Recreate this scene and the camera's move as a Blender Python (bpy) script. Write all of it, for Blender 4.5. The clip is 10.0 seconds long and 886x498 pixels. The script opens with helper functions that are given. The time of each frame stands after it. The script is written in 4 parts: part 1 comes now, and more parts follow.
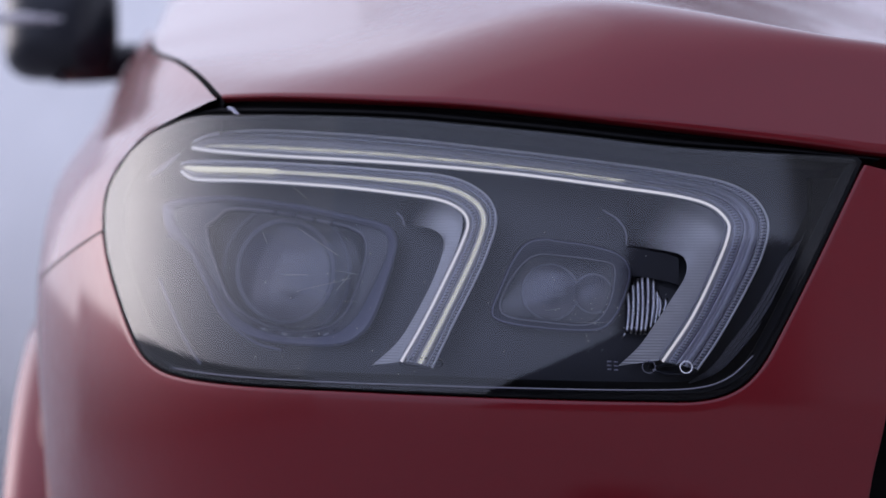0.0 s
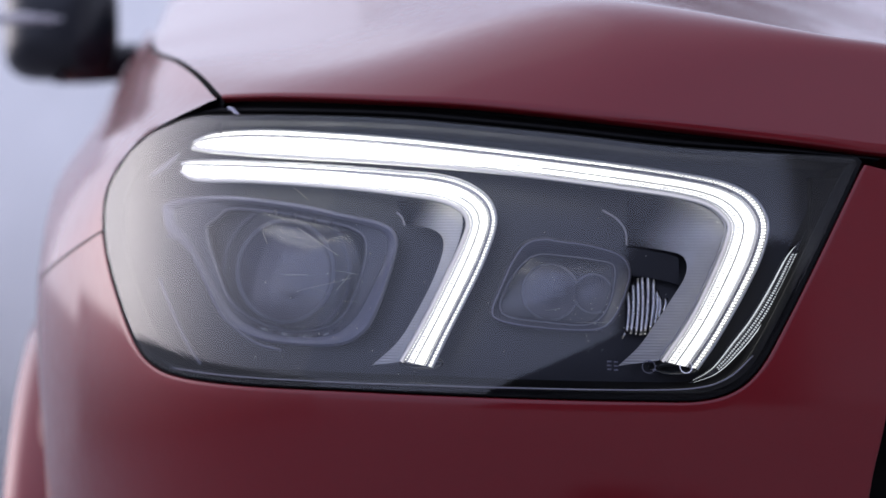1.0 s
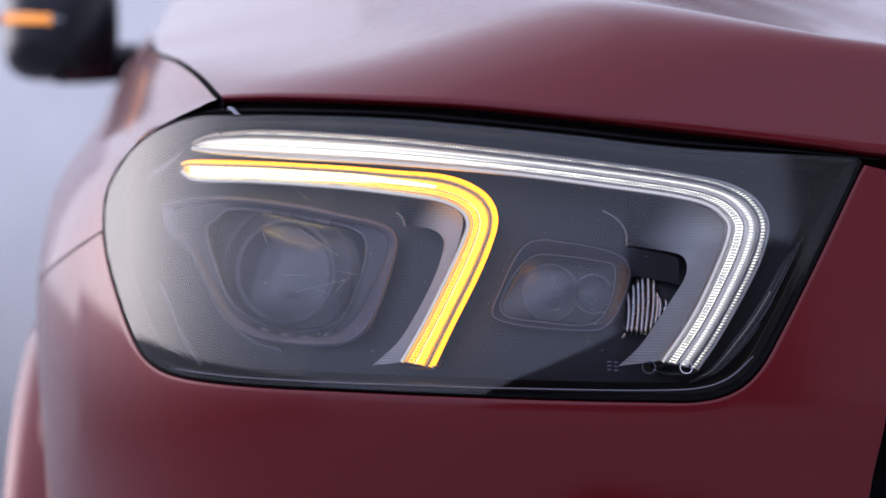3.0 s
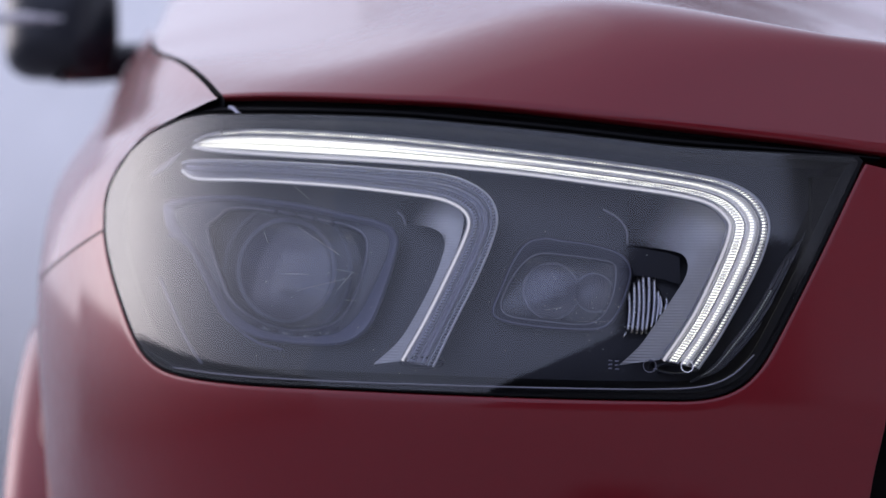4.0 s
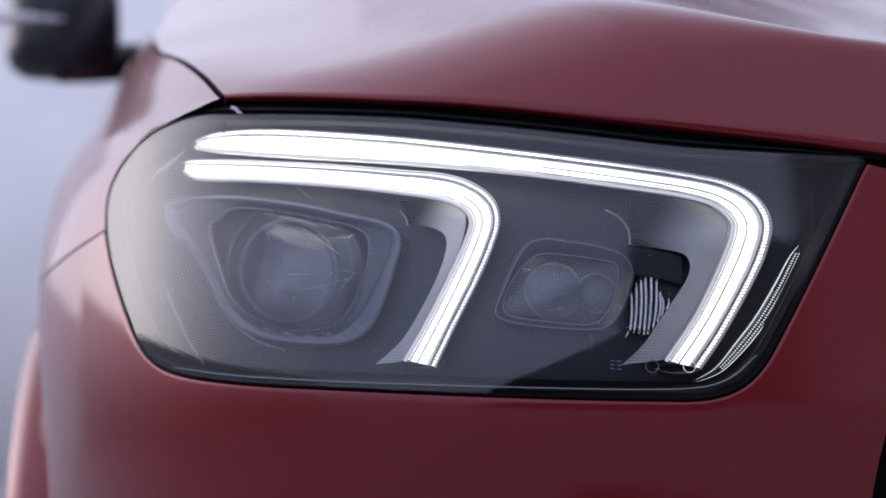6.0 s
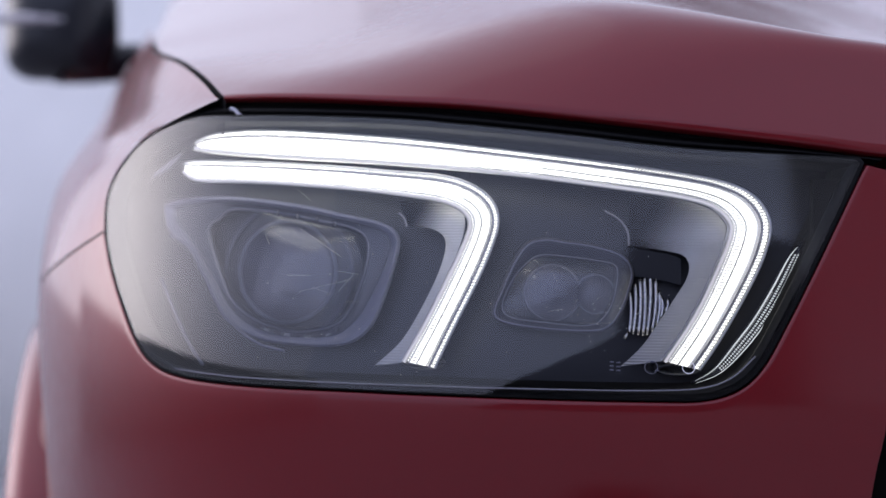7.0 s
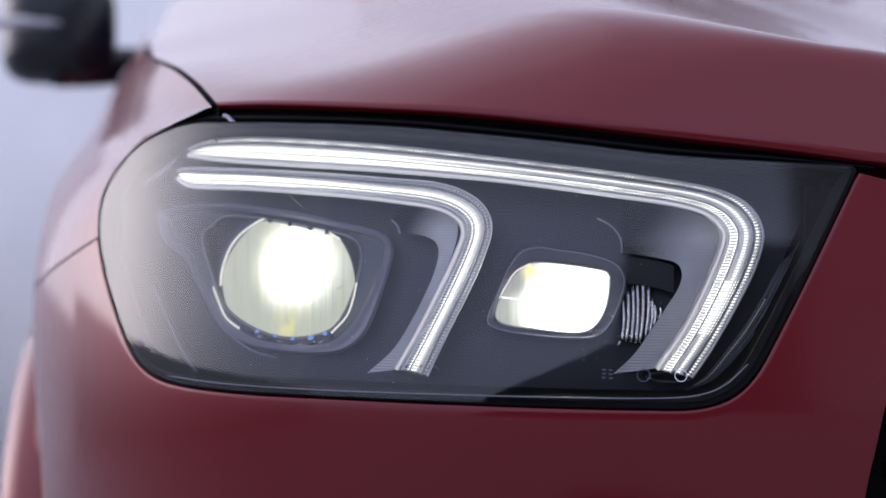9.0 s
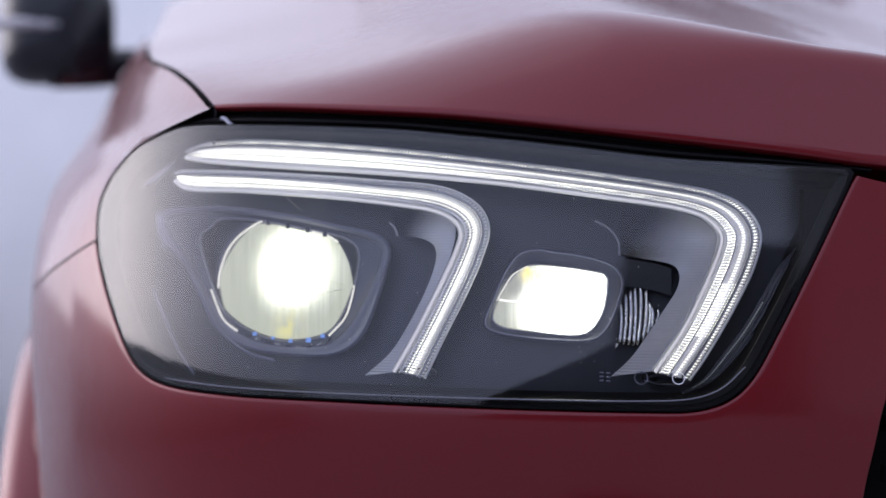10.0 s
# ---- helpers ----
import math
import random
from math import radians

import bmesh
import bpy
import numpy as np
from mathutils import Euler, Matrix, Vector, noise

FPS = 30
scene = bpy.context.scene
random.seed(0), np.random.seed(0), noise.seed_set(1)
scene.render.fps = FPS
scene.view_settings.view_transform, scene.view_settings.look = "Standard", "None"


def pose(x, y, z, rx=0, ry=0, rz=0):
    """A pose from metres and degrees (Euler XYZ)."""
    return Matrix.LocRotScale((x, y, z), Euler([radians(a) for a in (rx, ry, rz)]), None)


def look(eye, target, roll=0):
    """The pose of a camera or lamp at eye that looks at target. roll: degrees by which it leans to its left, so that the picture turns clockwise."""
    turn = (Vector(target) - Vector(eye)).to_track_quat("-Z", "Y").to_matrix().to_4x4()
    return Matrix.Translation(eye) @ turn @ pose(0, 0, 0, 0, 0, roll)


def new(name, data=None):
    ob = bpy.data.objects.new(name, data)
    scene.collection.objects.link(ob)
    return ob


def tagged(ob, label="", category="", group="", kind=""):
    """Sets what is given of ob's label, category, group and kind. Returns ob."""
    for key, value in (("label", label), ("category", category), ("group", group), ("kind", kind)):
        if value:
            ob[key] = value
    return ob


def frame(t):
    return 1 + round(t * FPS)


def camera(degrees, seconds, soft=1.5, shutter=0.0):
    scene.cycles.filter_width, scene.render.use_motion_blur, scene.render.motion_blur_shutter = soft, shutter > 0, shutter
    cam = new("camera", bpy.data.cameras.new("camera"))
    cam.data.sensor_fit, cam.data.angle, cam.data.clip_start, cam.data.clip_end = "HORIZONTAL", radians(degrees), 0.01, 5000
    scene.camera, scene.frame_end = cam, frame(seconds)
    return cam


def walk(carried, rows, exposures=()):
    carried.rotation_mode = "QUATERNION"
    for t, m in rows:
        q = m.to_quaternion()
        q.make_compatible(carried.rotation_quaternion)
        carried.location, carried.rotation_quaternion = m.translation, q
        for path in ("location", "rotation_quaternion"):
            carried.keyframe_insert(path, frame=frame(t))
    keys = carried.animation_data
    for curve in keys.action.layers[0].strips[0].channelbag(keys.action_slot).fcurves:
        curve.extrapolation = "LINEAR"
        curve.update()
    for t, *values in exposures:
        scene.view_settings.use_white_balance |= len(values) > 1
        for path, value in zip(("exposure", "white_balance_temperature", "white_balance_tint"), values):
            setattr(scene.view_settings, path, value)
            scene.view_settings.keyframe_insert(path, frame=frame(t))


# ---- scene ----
cam = camera(30, 10.0, soft=1.5)
cam.data.dof.use_dof = True
cam.data.dof.focus_distance = 1.165
cam.data.dof.aperture_fstop = 3.5

# the camera hovers a metre before the lamp and drifts by a few millimetres
DRIFT = [(0, 0, 0), (2.5, 0, 0), (3.2, -0.0002, 0.0003), (4.0, -0.0007, -0.0006), (4.5, -0.0013, -0.0007), (5.0, -0.0019, -0.0007),
         (5.5, -0.0023, -0.0007), (6.2, -0.0023, -0.0003), (7.0, -0.0017, 0.0004), (7.5, -0.0008, 0.0015),
         (8.0, 0.0004, 0.0029), (8.5, 0.0021, 0.0044), (9.0, 0.0036, 0.0058), (9.5, 0.0048, 0.0070), (10.0, 0.0053, 0.0077)]
walk(cam, [(t, pose(dx, -1.12, 0.88 + dz, 90, 0, 0)) for t, dx, dz in DRIFT], [(0, 0.04, 6250, 15), (10, 0.04, 6250, 15)])

# ---- sky and sun: a bright overcast ----
world = bpy.data.worlds.new("overcast_sky")
scene.world = world
world.use_nodes = True
sky = world.node_tree.nodes.new("ShaderNodeTexSky")
sky.sky_type, sky.sun_disc = "NISHITA", False
sky.sun_elevation, sky.sun_rotation = radians(19), radians(-70)
sky.air_density, sky.dust_density, sky.ozone_density = 1.0, 1.0, 1.5
wn, wl = world.node_tree.nodes, world.node_tree.links
back = wn["Background"]
back.inputs["Strength"].default_value = 0.1
# a closed layer of soft cloud in front of most of the blue
cloud, cloud_ramp, layer = wn.new("ShaderNodeTexNoise"), wn.new("ShaderNodeValToRGB"), wn.new("ShaderNodeMix")
cloud.inputs["Scale"].default_value, cloud.inputs["Detail"].default_value = 1.6, 5
cloud_ramp.color_ramp.elements[0].position, cloud_ramp.color_ramp.elements[0].color = 0.3, (8.6, 9.0, 10.9, 1)
cloud_ramp.color_ramp.elements[1].position, cloud_ramp.color_ramp.elements[1].color = 0.7, (11.4, 12.0, 13.7, 1)
layer.data_type = "RGBA"
layer.inputs["Factor"].default_value = 0.9
wl.new(wn.new("ShaderNodeTexCoord").outputs["Generated"], cloud.inputs["Vector"])
wl.new(cloud.outputs[0], cloud_ramp.inputs[0])
wl.new(sky.outputs[0], layer.inputs[6])
# the cloud is thinner and brighter round the hidden sun
SUN_WAY = Vector((-3.76, 1.37, 0.64)).normalized()
toward, lobe, gain, warm, lit = (wn.new("ShaderNode" + n) for n in ("VectorMath", "MapRange", "Math", "Mix", "Mix"))
toward.operation = "DOT_PRODUCT"
toward.inputs[1].default_value = SUN_WAY
gain.operation, gain.inputs[1].default_value = "POWER", 10.0
warm.data_type = lit.data_type = "RGBA"
warm.inputs[6].default_value, warm.inputs[7].default_value = (0.81, 0.82, 0.87, 1), (4.9, 4.4, 3.9, 1)
lit.blend_type, lit.inputs["Factor"].default_value = "MULTIPLY", 1.0
wl.new(cloud.inputs["Vector"].links[0].from_socket, toward.inputs[0])
wl.new(toward.outputs["Value"], lobe.inputs["Value"])
wl.new(lobe.outputs[0], gain.inputs[0])
wl.new(gain.outputs[0], warm.inputs["Factor"])
wl.new(cloud_ramp.outputs[0], lit.inputs[6])
wl.new(warm.outputs[2], lit.inputs[7])
# an overcast sky grows brighter towards the zenith
height, rise, graded = wn.new("ShaderNodeSeparateXYZ"), wn.new("ShaderNodeMapRange"), wn.new("ShaderNodeMix")
rise.inputs["To Min"].default_value, rise.inputs["To Max"].default_value = 1.0, 1.25
graded.data_type, graded.blend_type, graded.inputs["Factor"].default_value = "RGBA", "MULTIPLY", 1.0
wl.new(cloud.inputs["Vector"].links[0].from_socket, height.inputs[0])
wl.new(height.outputs["Z"], rise.inputs["Value"])
wl.new(lit.outputs[2], graded.inputs[6])
wl.new(rise.outputs[0], graded.inputs[7])
# thinner cloud with blue behind it, on the side that the car faces
facing_south, share, bluer = wn.new("ShaderNodeVectorMath"), wn.new("ShaderNodeMapRange"), wn.new("ShaderNodeMix")
facing_south.operation, facing_south.inputs[1].default_value = "DOT_PRODUCT", (-0.45, -0.85, 0.28)
share.inputs["From Min"].default_value, share.inputs["From Max"].default_value = 0.2, 0.9
bluer.data_type, bluer.blend_type = "RGBA", "MULTIPLY"
bluer.inputs[7].default_value = (0.93, 0.97, 1.08, 1)
wl.new(cloud.inputs["Vector"].links[0].from_socket, facing_south.inputs[0])
wl.new(facing_south.outputs["Value"], share.inputs["Value"])
wl.new(share.outputs[0], bluer.inputs["Factor"])
wl.new(graded.outputs[2], bluer.inputs[6])
wl.new(bluer.outputs[2], layer.inputs[7])
wl.new(layer.outputs[2], back.inputs[0])
sun = new("sun", bpy.data.lights.new("sun", "SUN"))
sun.data.energy, sun.data.angle, sun.data.color = 0.5, radians(120), (1.0, 0.94, 0.88)
sun.matrix_world = look((-3.76, 1.37, 1.4), (0, 0, 0))


# ---- materials ----
def material(name, color, rough=0.5, metal=0.0, coat=0.0, spec=0.5, grain=0.0, grain_scale=60.0, bump=0.0, bump_scale=200.0, spread=0.12):
    """A painted, moulded or mineral surface: colour varied at two scales, roughness and fine relief."""
    m = bpy.data.materials.new(name)
    m.use_nodes = True
    nt, p = m.node_tree, m.node_tree.nodes["Principled BSDF"]
    p.inputs["Base Color"].default_value = (*color, 1)
    p.inputs["Roughness"].default_value = rough
    p.inputs["Metallic"].default_value = metal
    p.inputs["Coat Weight"].default_value = coat
    p.inputs["Coat Roughness"].default_value = 0.03
    p.inputs["Specular IOR Level"].default_value = spec
    co = nt.nodes.new("ShaderNodeTexCoord")
    if grain:
        fine, wide = nt.nodes.new("ShaderNodeTexNoise"), nt.nodes.new("ShaderNodeTexNoise")
        fine.inputs["Scale"].default_value, wide.inputs["Scale"].default_value = grain_scale, grain_scale / 14
        wide.inputs["Detail"].default_value = 4
        both = nt.nodes.new("ShaderNodeMath")
        both.operation = "MULTIPLY_ADD"
        both.inputs[1].default_value = 0.5
        half = nt.nodes.new("ShaderNodeMath")
        half.operation = "MULTIPLY"
        half.inputs[1].default_value = 0.5
        ramp = nt.nodes.new("ShaderNodeMapRange")
        ramp.inputs["From Min"].default_value, ramp.inputs["From Max"].default_value = 0.3, 0.7
        ramp.inputs["To Min"].default_value, ramp.inputs["To Max"].default_value = 1 - grain, 1 + grain
        mul = nt.nodes.new("ShaderNodeMix")
        mul.data_type, mul.blend_type = "RGBA", "MULTIPLY"
        mul.inputs["Factor"].default_value = 1
        mul.inputs[6].default_value = (*color, 1)
        for n in (fine, wide):
            nt.links.new(co.outputs["Object"], n.inputs["Vector"])
        nt.links.new(wide.outputs[0], half.inputs[0])
        nt.links.new(fine.outputs[0], both.inputs[0])
        nt.links.new(half.outputs[0], both.inputs[2])
        nt.links.new(both.outputs[0], ramp.inputs["Value"])
        nt.links.new(ramp.outputs[0], mul.inputs[7])
        nt.links.new(mul.outputs[2], p.inputs["Base Color"])
        rr = nt.nodes.new("ShaderNodeMapRange")
        rr.inputs["To Min"].default_value, rr.inputs["To Max"].default_value = rough * (1 - spread), rough * (1 + spread)
        nt.links.new(wide.outputs[0], rr.inputs["Value"])
        nt.links.new(rr.outputs[0], p.inputs["Roughness"])
    if bump:
        relief = nt.nodes.new("ShaderNodeTexNoise")
        relief.inputs["Scale"].default_value = bump_scale
        b = nt.nodes.new("ShaderNodeBump")
        b.inputs["Strength"].default_value, b.inputs["Distance"].default_value = bump, 0.001
        nt.links.new(co.outputs["Object"], relief.inputs["Vector"])
        nt.links.new(relief.outputs[0], b.inputs["Height"])
        nt.links.new(b.outputs[0], p.inputs["Normal"])
    return m


def clear(name, tint=(1, 1, 1), rough=0.0, ior=1.45, haze=0.0, haze_color=(0.8, 0.8, 0.9)):
    """Thin clear plastic or glass: what lies behind shows through, and the surface mirrors by its Fresnel."""
    m = bpy.data.materials.new(name)
    m.use_nodes = True
    nt = m.node_tree
    nt.nodes.remove(nt.nodes["Principled BSDF"])
    out = nt.nodes["Material Output"]
    see, gloss, mix, fr = (nt.nodes.new("ShaderNode" + n) for n in ("BsdfTransparent", "BsdfGlossy", "MixShader", "Fresnel"))
    see.inputs[0].default_value = (*tint, 1)
    gloss.inputs["Roughness"].default_value = rough
    fr.inputs[0].default_value = ior
    first = see
    if haze:
        dull, body = nt.nodes.new("ShaderNodeBsdfDiffuse"), nt.nodes.new("ShaderNodeMixShader")
        dull.inputs[0].default_value = (*haze_color, 1)
        body.inputs[0].default_value = haze
        nt.links.new(see.outputs[0], body.inputs[1])
        nt.links.new(dull.outputs[0], body.inputs[2])
        first = body
    nt.links.new(fr.outputs[0], mix.inputs[0])
    nt.links.new(first.outputs[0], mix.inputs[1])
    nt.links.new(gloss.outputs[0], mix.inputs[2])
    nt.links.new(mix.outputs[0], out.inputs[0])
    return m


def glow(name, color, strength):
    """A lit LED surface."""
    m = bpy.data.materials.new(name)
    m.use_nodes = True
    p = m.node_tree.nodes["Principled BSDF"]
    p.inputs["Base Color"].default_value = (0.05, 0.05, 0.05, 1)
    p.inputs["Emission Color"].default_value = (*color, 1)
    p.inputs["Emission Strength"].default_value = strength
    return m


def beam(name, centre, radius, inner, outer, strength, patches=()):
    """A lit projector: hottest at its middle, finely streaked, dimmer to the rim; patches: (place, radius, colour) where the optics split the light."""
    m = glow(name, inner, strength)
    nt, p = m.node_tree, m.node_tree.nodes["Principled BSDF"]
    co = nt.nodes.new("ShaderNodeTexCoord")

    def noise(scale, detail):
        stretch, tex = nt.nodes.new("ShaderNodeMapping"), nt.nodes.new("ShaderNodeTexNoise")
        stretch.inputs["Scale"].default_value = scale
        tex.inputs["Scale"].default_value, tex.inputs["Detail"].default_value = 1.0, detail
        nt.links.new(co.outputs["Object"], stretch.inputs[0])
        nt.links.new(stretch.outputs[0], tex.inputs["Vector"])
        return tex.outputs[0]

    def falloff(place, reach):
        far, fade = nt.nodes.new("ShaderNodeVectorMath"), nt.nodes.new("ShaderNodeMapRange")
        far.operation, far.inputs[1].default_value = "DISTANCE", place
        fade.interpolation_type = "SMOOTHERSTEP"
        fade.inputs["From Min"].default_value, fade.inputs["From Max"].default_value = 0.0, reach
        fade.inputs["To Min"].default_value, fade.inputs["To Max"].default_value = 1.0, 0.0
        nt.links.new(co.outputs["Object"], far.inputs[0])
        nt.links.new(far.outputs["Value"], fade.inputs["Value"])
        return fade.outputs[0]

    def sums(op, first, second):
        n = nt.nodes.new("ShaderNodeMath")
        n.operation = op
        for k, v in enumerate((first, second)):
            if isinstance(v, float):
                n.inputs[k].default_value = v
            else:
                nt.links.new(v, n.inputs[k])
        return n.outputs[0]

    def mixed(blend, factor, first, second):
        n = nt.nodes.new("ShaderNodeMix")
        n.data_type, n.blend_type = "RGBA", blend
        for k, v in ((0, factor), (6, first), (7, second)):
            if isinstance(v, float):
                n.inputs[k].default_value = v
            elif isinstance(v, tuple):
                n.inputs[k].default_value = (*v, 1)
            else:
                nt.links.new(v, n.inputs[k])
        return n.outputs[2]

    # the hot middle runs out in vertical streaks
    heat = sums("ADD", falloff(tuple(centre), radius * 1.25), sums("MULTIPLY", sums("SUBTRACT", noise((260, 1, 10), 6), 0.5), 0.22))
    color = mixed("MIX", sums("POWER", sums("MAXIMUM", heat, 0.0), 1.9), outer, inner)
    for (x, z), reach, tint in patches:
        place = (x, float(skin(x, z)) + 0.06, z)
        ragged = nt.nodes.new("ShaderNodeMapRange")
        ragged.inputs["From Min"].default_value, ragged.inputs["From Max"].default_value = 0.38, 0.58
        nt.links.new(noise((95, 1, 60), 5), ragged.inputs["Value"])
        color = mixed("MIX", sums("MULTIPLY", falloff(place, reach * 1.7), ragged.outputs[0]), color, tint)
    lines = nt.nodes.new("ShaderNodeMapRange")
    lines.inputs["From Min"].default_value, lines.inputs["From Max"].default_value = 0.3, 0.7
    lines.inputs["To Min"].default_value, lines.inputs["To Max"].default_value = 0.84, 1.16
    nt.links.new(noise((900, 1, 12), 5), lines.inputs["Value"])
    color = mixed("MULTIPLY", 1.0, color, lines.outputs[0])
    nt.links.new(color, p.inputs["Emission Color"])
    return m


PAINT = material("red_car_paint", (0.14, 0.006, 0.010), 0.42, 0.3, 0.75, 0.1, 0.03, 900.0)
PAINT.node_tree.nodes["Principled BSDF"].inputs["Coat Roughness"].default_value = 0.10
SHUT = material("black_rubber_seal", (0.006, 0.006, 0.007), 0.7, 0, 0, 0.12, 0.2, 80)
BEZEL = material("satin_black_bezel", (0.014, 0.016, 0.027), 0.4, 0, 0, 0.5, 0.04, 90)
POD = material("dark_grey_moulding", (0.055, 0.057, 0.088), 0.3, 0, 0.3, 0.5, 0.04, 90)
INNER = material("grey_inner_lens", (0.085, 0.085, 0.115), 0.12, 0, 0.4, 0.5, 0.1, 120)
BEVEL = material("grey_bevel", (0.20, 0.205, 0.30), 0.34, 0.1, 0.2, 0.5, 0.06, 90)
TRIM = material("grey_moulded_edge", (0.30, 0.30, 0.36), 0.3, 0.3, 0.3, 0.5, 0.1, 90)
CHROME = material("bright_chrome", (0.75, 0.75, 0.78), 0.08, 1.0)
FLUTED = material("clear_fluted_marker", (0.13, 0.13, 0.14), 0.15, 0.8, 0.5, 0.5, 0.5, 350)
def shaded_panel(name, start, end):
    """Ribbed silver panel; its darkening beside the hook's upper arm is painted into the colour."""
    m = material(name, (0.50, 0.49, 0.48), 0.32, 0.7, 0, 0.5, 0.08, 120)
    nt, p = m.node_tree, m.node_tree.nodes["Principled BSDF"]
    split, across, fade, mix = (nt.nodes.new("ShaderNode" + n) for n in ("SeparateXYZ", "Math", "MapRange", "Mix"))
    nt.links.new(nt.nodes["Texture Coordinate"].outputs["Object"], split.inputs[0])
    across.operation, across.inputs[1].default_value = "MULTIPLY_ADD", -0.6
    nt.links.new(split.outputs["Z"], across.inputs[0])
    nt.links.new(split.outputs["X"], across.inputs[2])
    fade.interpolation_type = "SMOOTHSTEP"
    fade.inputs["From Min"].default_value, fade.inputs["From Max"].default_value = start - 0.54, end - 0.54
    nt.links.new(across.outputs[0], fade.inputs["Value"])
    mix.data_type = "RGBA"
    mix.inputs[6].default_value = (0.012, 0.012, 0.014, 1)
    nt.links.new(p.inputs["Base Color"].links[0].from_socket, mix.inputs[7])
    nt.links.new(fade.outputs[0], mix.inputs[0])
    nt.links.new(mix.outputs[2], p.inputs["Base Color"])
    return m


OUTER_FINS = shaded_panel("outer_ribbed_panel", 0.145, 0.205)
INNER_FINS = shaded_panel("inner_ribbed_panel", -0.028, 0.004)
EDGE_WHITE = material("white_guide_edge", (0.88, 0.88, 0.92), 0.2, 0, 0.5)
BRIGHT_EDGE = material("silvered_guide_edge", (0.95, 0.95, 0.97), 0.25, 0.15, 0.4)
PIN = clear("clear_spacer", (0.93, 0.93, 0.96), 0.15, 1.5, 0.14, (0.6, 0.6, 0.68))
SPACER = material("grey_spacer", (0.16, 0.16, 0.20), 0.3)
GUIDE_BACK = material("white_light_guide", (0.88, 0.88, 0.97), 0.35, 0.0, 0.3, 0.5, 0.12, 300)
MIRROR_BLACK = material("gloss_black_plastic", (0.012, 0.013, 0.018), 0.3, 0, 0.15, 0.3, 0.1, 60)
STRIP = material("pale_indicator_lens", (0.42, 0.40, 0.42), 0.2, 0, 0.5)
TYRE = material("tyre_rubber", (0.02, 0.02, 0.02), 0.8, 0, 0, 0.3, 0.2, 90)
ALLOY = material("alloy_rim", (0.4, 0.4, 0.42), 0.3, 0.9, 0, 0.5, 0.05, 90)
DARK_GLASS = material("tinted_glass", (0.01, 0.012, 0.014), 0.05, 0, 1.0)
PAVING = material("pale_concrete", (0.30, 0.30, 0.31), 0.8, 0, 0, 0.4, 0.18, 7.0, 0.4, 120)
DARK_WALL = material("dark_stand_in", (0.03, 0.03, 0.032), 0.7, 0, 0, 0.3, 0.2, 3.0, 0.3, 80)
GREY_WALL = material("grey_wall_render", (0.68, 0.68, 0.70), 0.85, 0, 0, 0.3, 0.1, 3.0, 0.3, 80)
PLASTER = material("pale_wall_render", (0.76, 0.76, 0.76), 0.85, 0, 0, 0.3, 0.08, 3.0, 0.3, 80)
FACET = [material("clear_facet", (0.8, 0.82, 0.85), 0.08, 0.6), material("dark_facet", (0.08, 0.08, 0.1), 0.1, 0.3)]
COVER = clear("lamp_cover_plastic", (0.96, 0.97, 1.0), 0.0, 1.72)
ROD = clear("clear_light_guide", (0.95, 0.95, 1.0), 0.14, 2.1, 0.15, (0.88, 0.88, 0.98))
LENS = clear("projector_lens_glass", (0.9, 0.9, 0.95), 0.0, 1.6, 0.05)
SCRATCHED = bpy.data.materials.new("light_scattering_scratch")
SCRATCHED.use_nodes = True
scatter = SCRATCHED.node_tree.nodes.new("ShaderNodeBsdfTranslucent")
scatter.inputs[0].default_value = (0.75, 0.75, 0.72, 1)
SCRATCHED.node_tree.links.new(scatter.outputs[0], SCRATCHED.node_tree.nodes["Material Output"].inputs[0])
WHITE_FAINT = glow("white_led_faint", (1.0, 0.98, 0.72), 1.0)
WHITE_LOW = glow("white_led_dim", (1.0, 0.99, 0.78), 2.5)
WHITE_MID = glow("white_led_middle", (1.0, 1.0, 0.85), 2.2)
WHITE_HIGH = glow("white_led_full", (1.0, 1.0, 0.80), 7.0)
WHITE_LEG = glow("white_led_leg", (1.0, 1.0, 0.82), 2.4)
RAIL = glow("guide_rail_glow", (0.97, 0.95, 1.0), 0.62)
MARKER_DIM = glow("marker_spill_dim", (0.95, 1.0, 0.97), 0.22)
MARKER_FULL = glow("marker_spill_full", (0.95, 1.0, 0.97), 0.75)
AMBER = glow("amber_led", (1.0, 0.35, 0.0), 3.4)
AMBER_YELLOW = glow("amber_led_yellow", (1.0, 0.46, 0.0), 4.2)
AMBER_CORE = glow("amber_led_core", (1.0, 0.76, 0.26), 8.5)
MIRROR_AMBER = glow("mirror_amber_led", (1.0, 0.36, 0.06), 1.3)


# ---- shape helpers ----
def part(name, data, mat, parent=None, label=""):
    """One mesh object from (vertices, faces), smooth, under its thing."""
    verts, faces = data
    v = np.asarray(verts, float)
    lean = sum(float(np.cross(v[f[1]] - v[f[0]], v[f[2]] - v[f[0]])[1]) for f in faces)
    if lean > 0:  # open sheets show their outer side to the front
        faces = [tuple(reversed(f)) for f in faces]
    me = bpy.data.meshes.new(name)
    me.from_pydata([tuple(map(float, v)) for v in verts], [], [tuple(int(i) for i in f) for f in faces])
    me.polygons.foreach_set("use_smooth", [True] * len(me.polygons))
    me.materials.append(mat)
    me.update()
    ob = new(name, me)
    ob.parent = parent
    return tagged(ob, label)


def solid(ob, thick, offset=-1.0):
    m = ob.modifiers.new("solidify", "SOLIDIFY")
    m.thickness, m.offset = thick, offset
    return ob


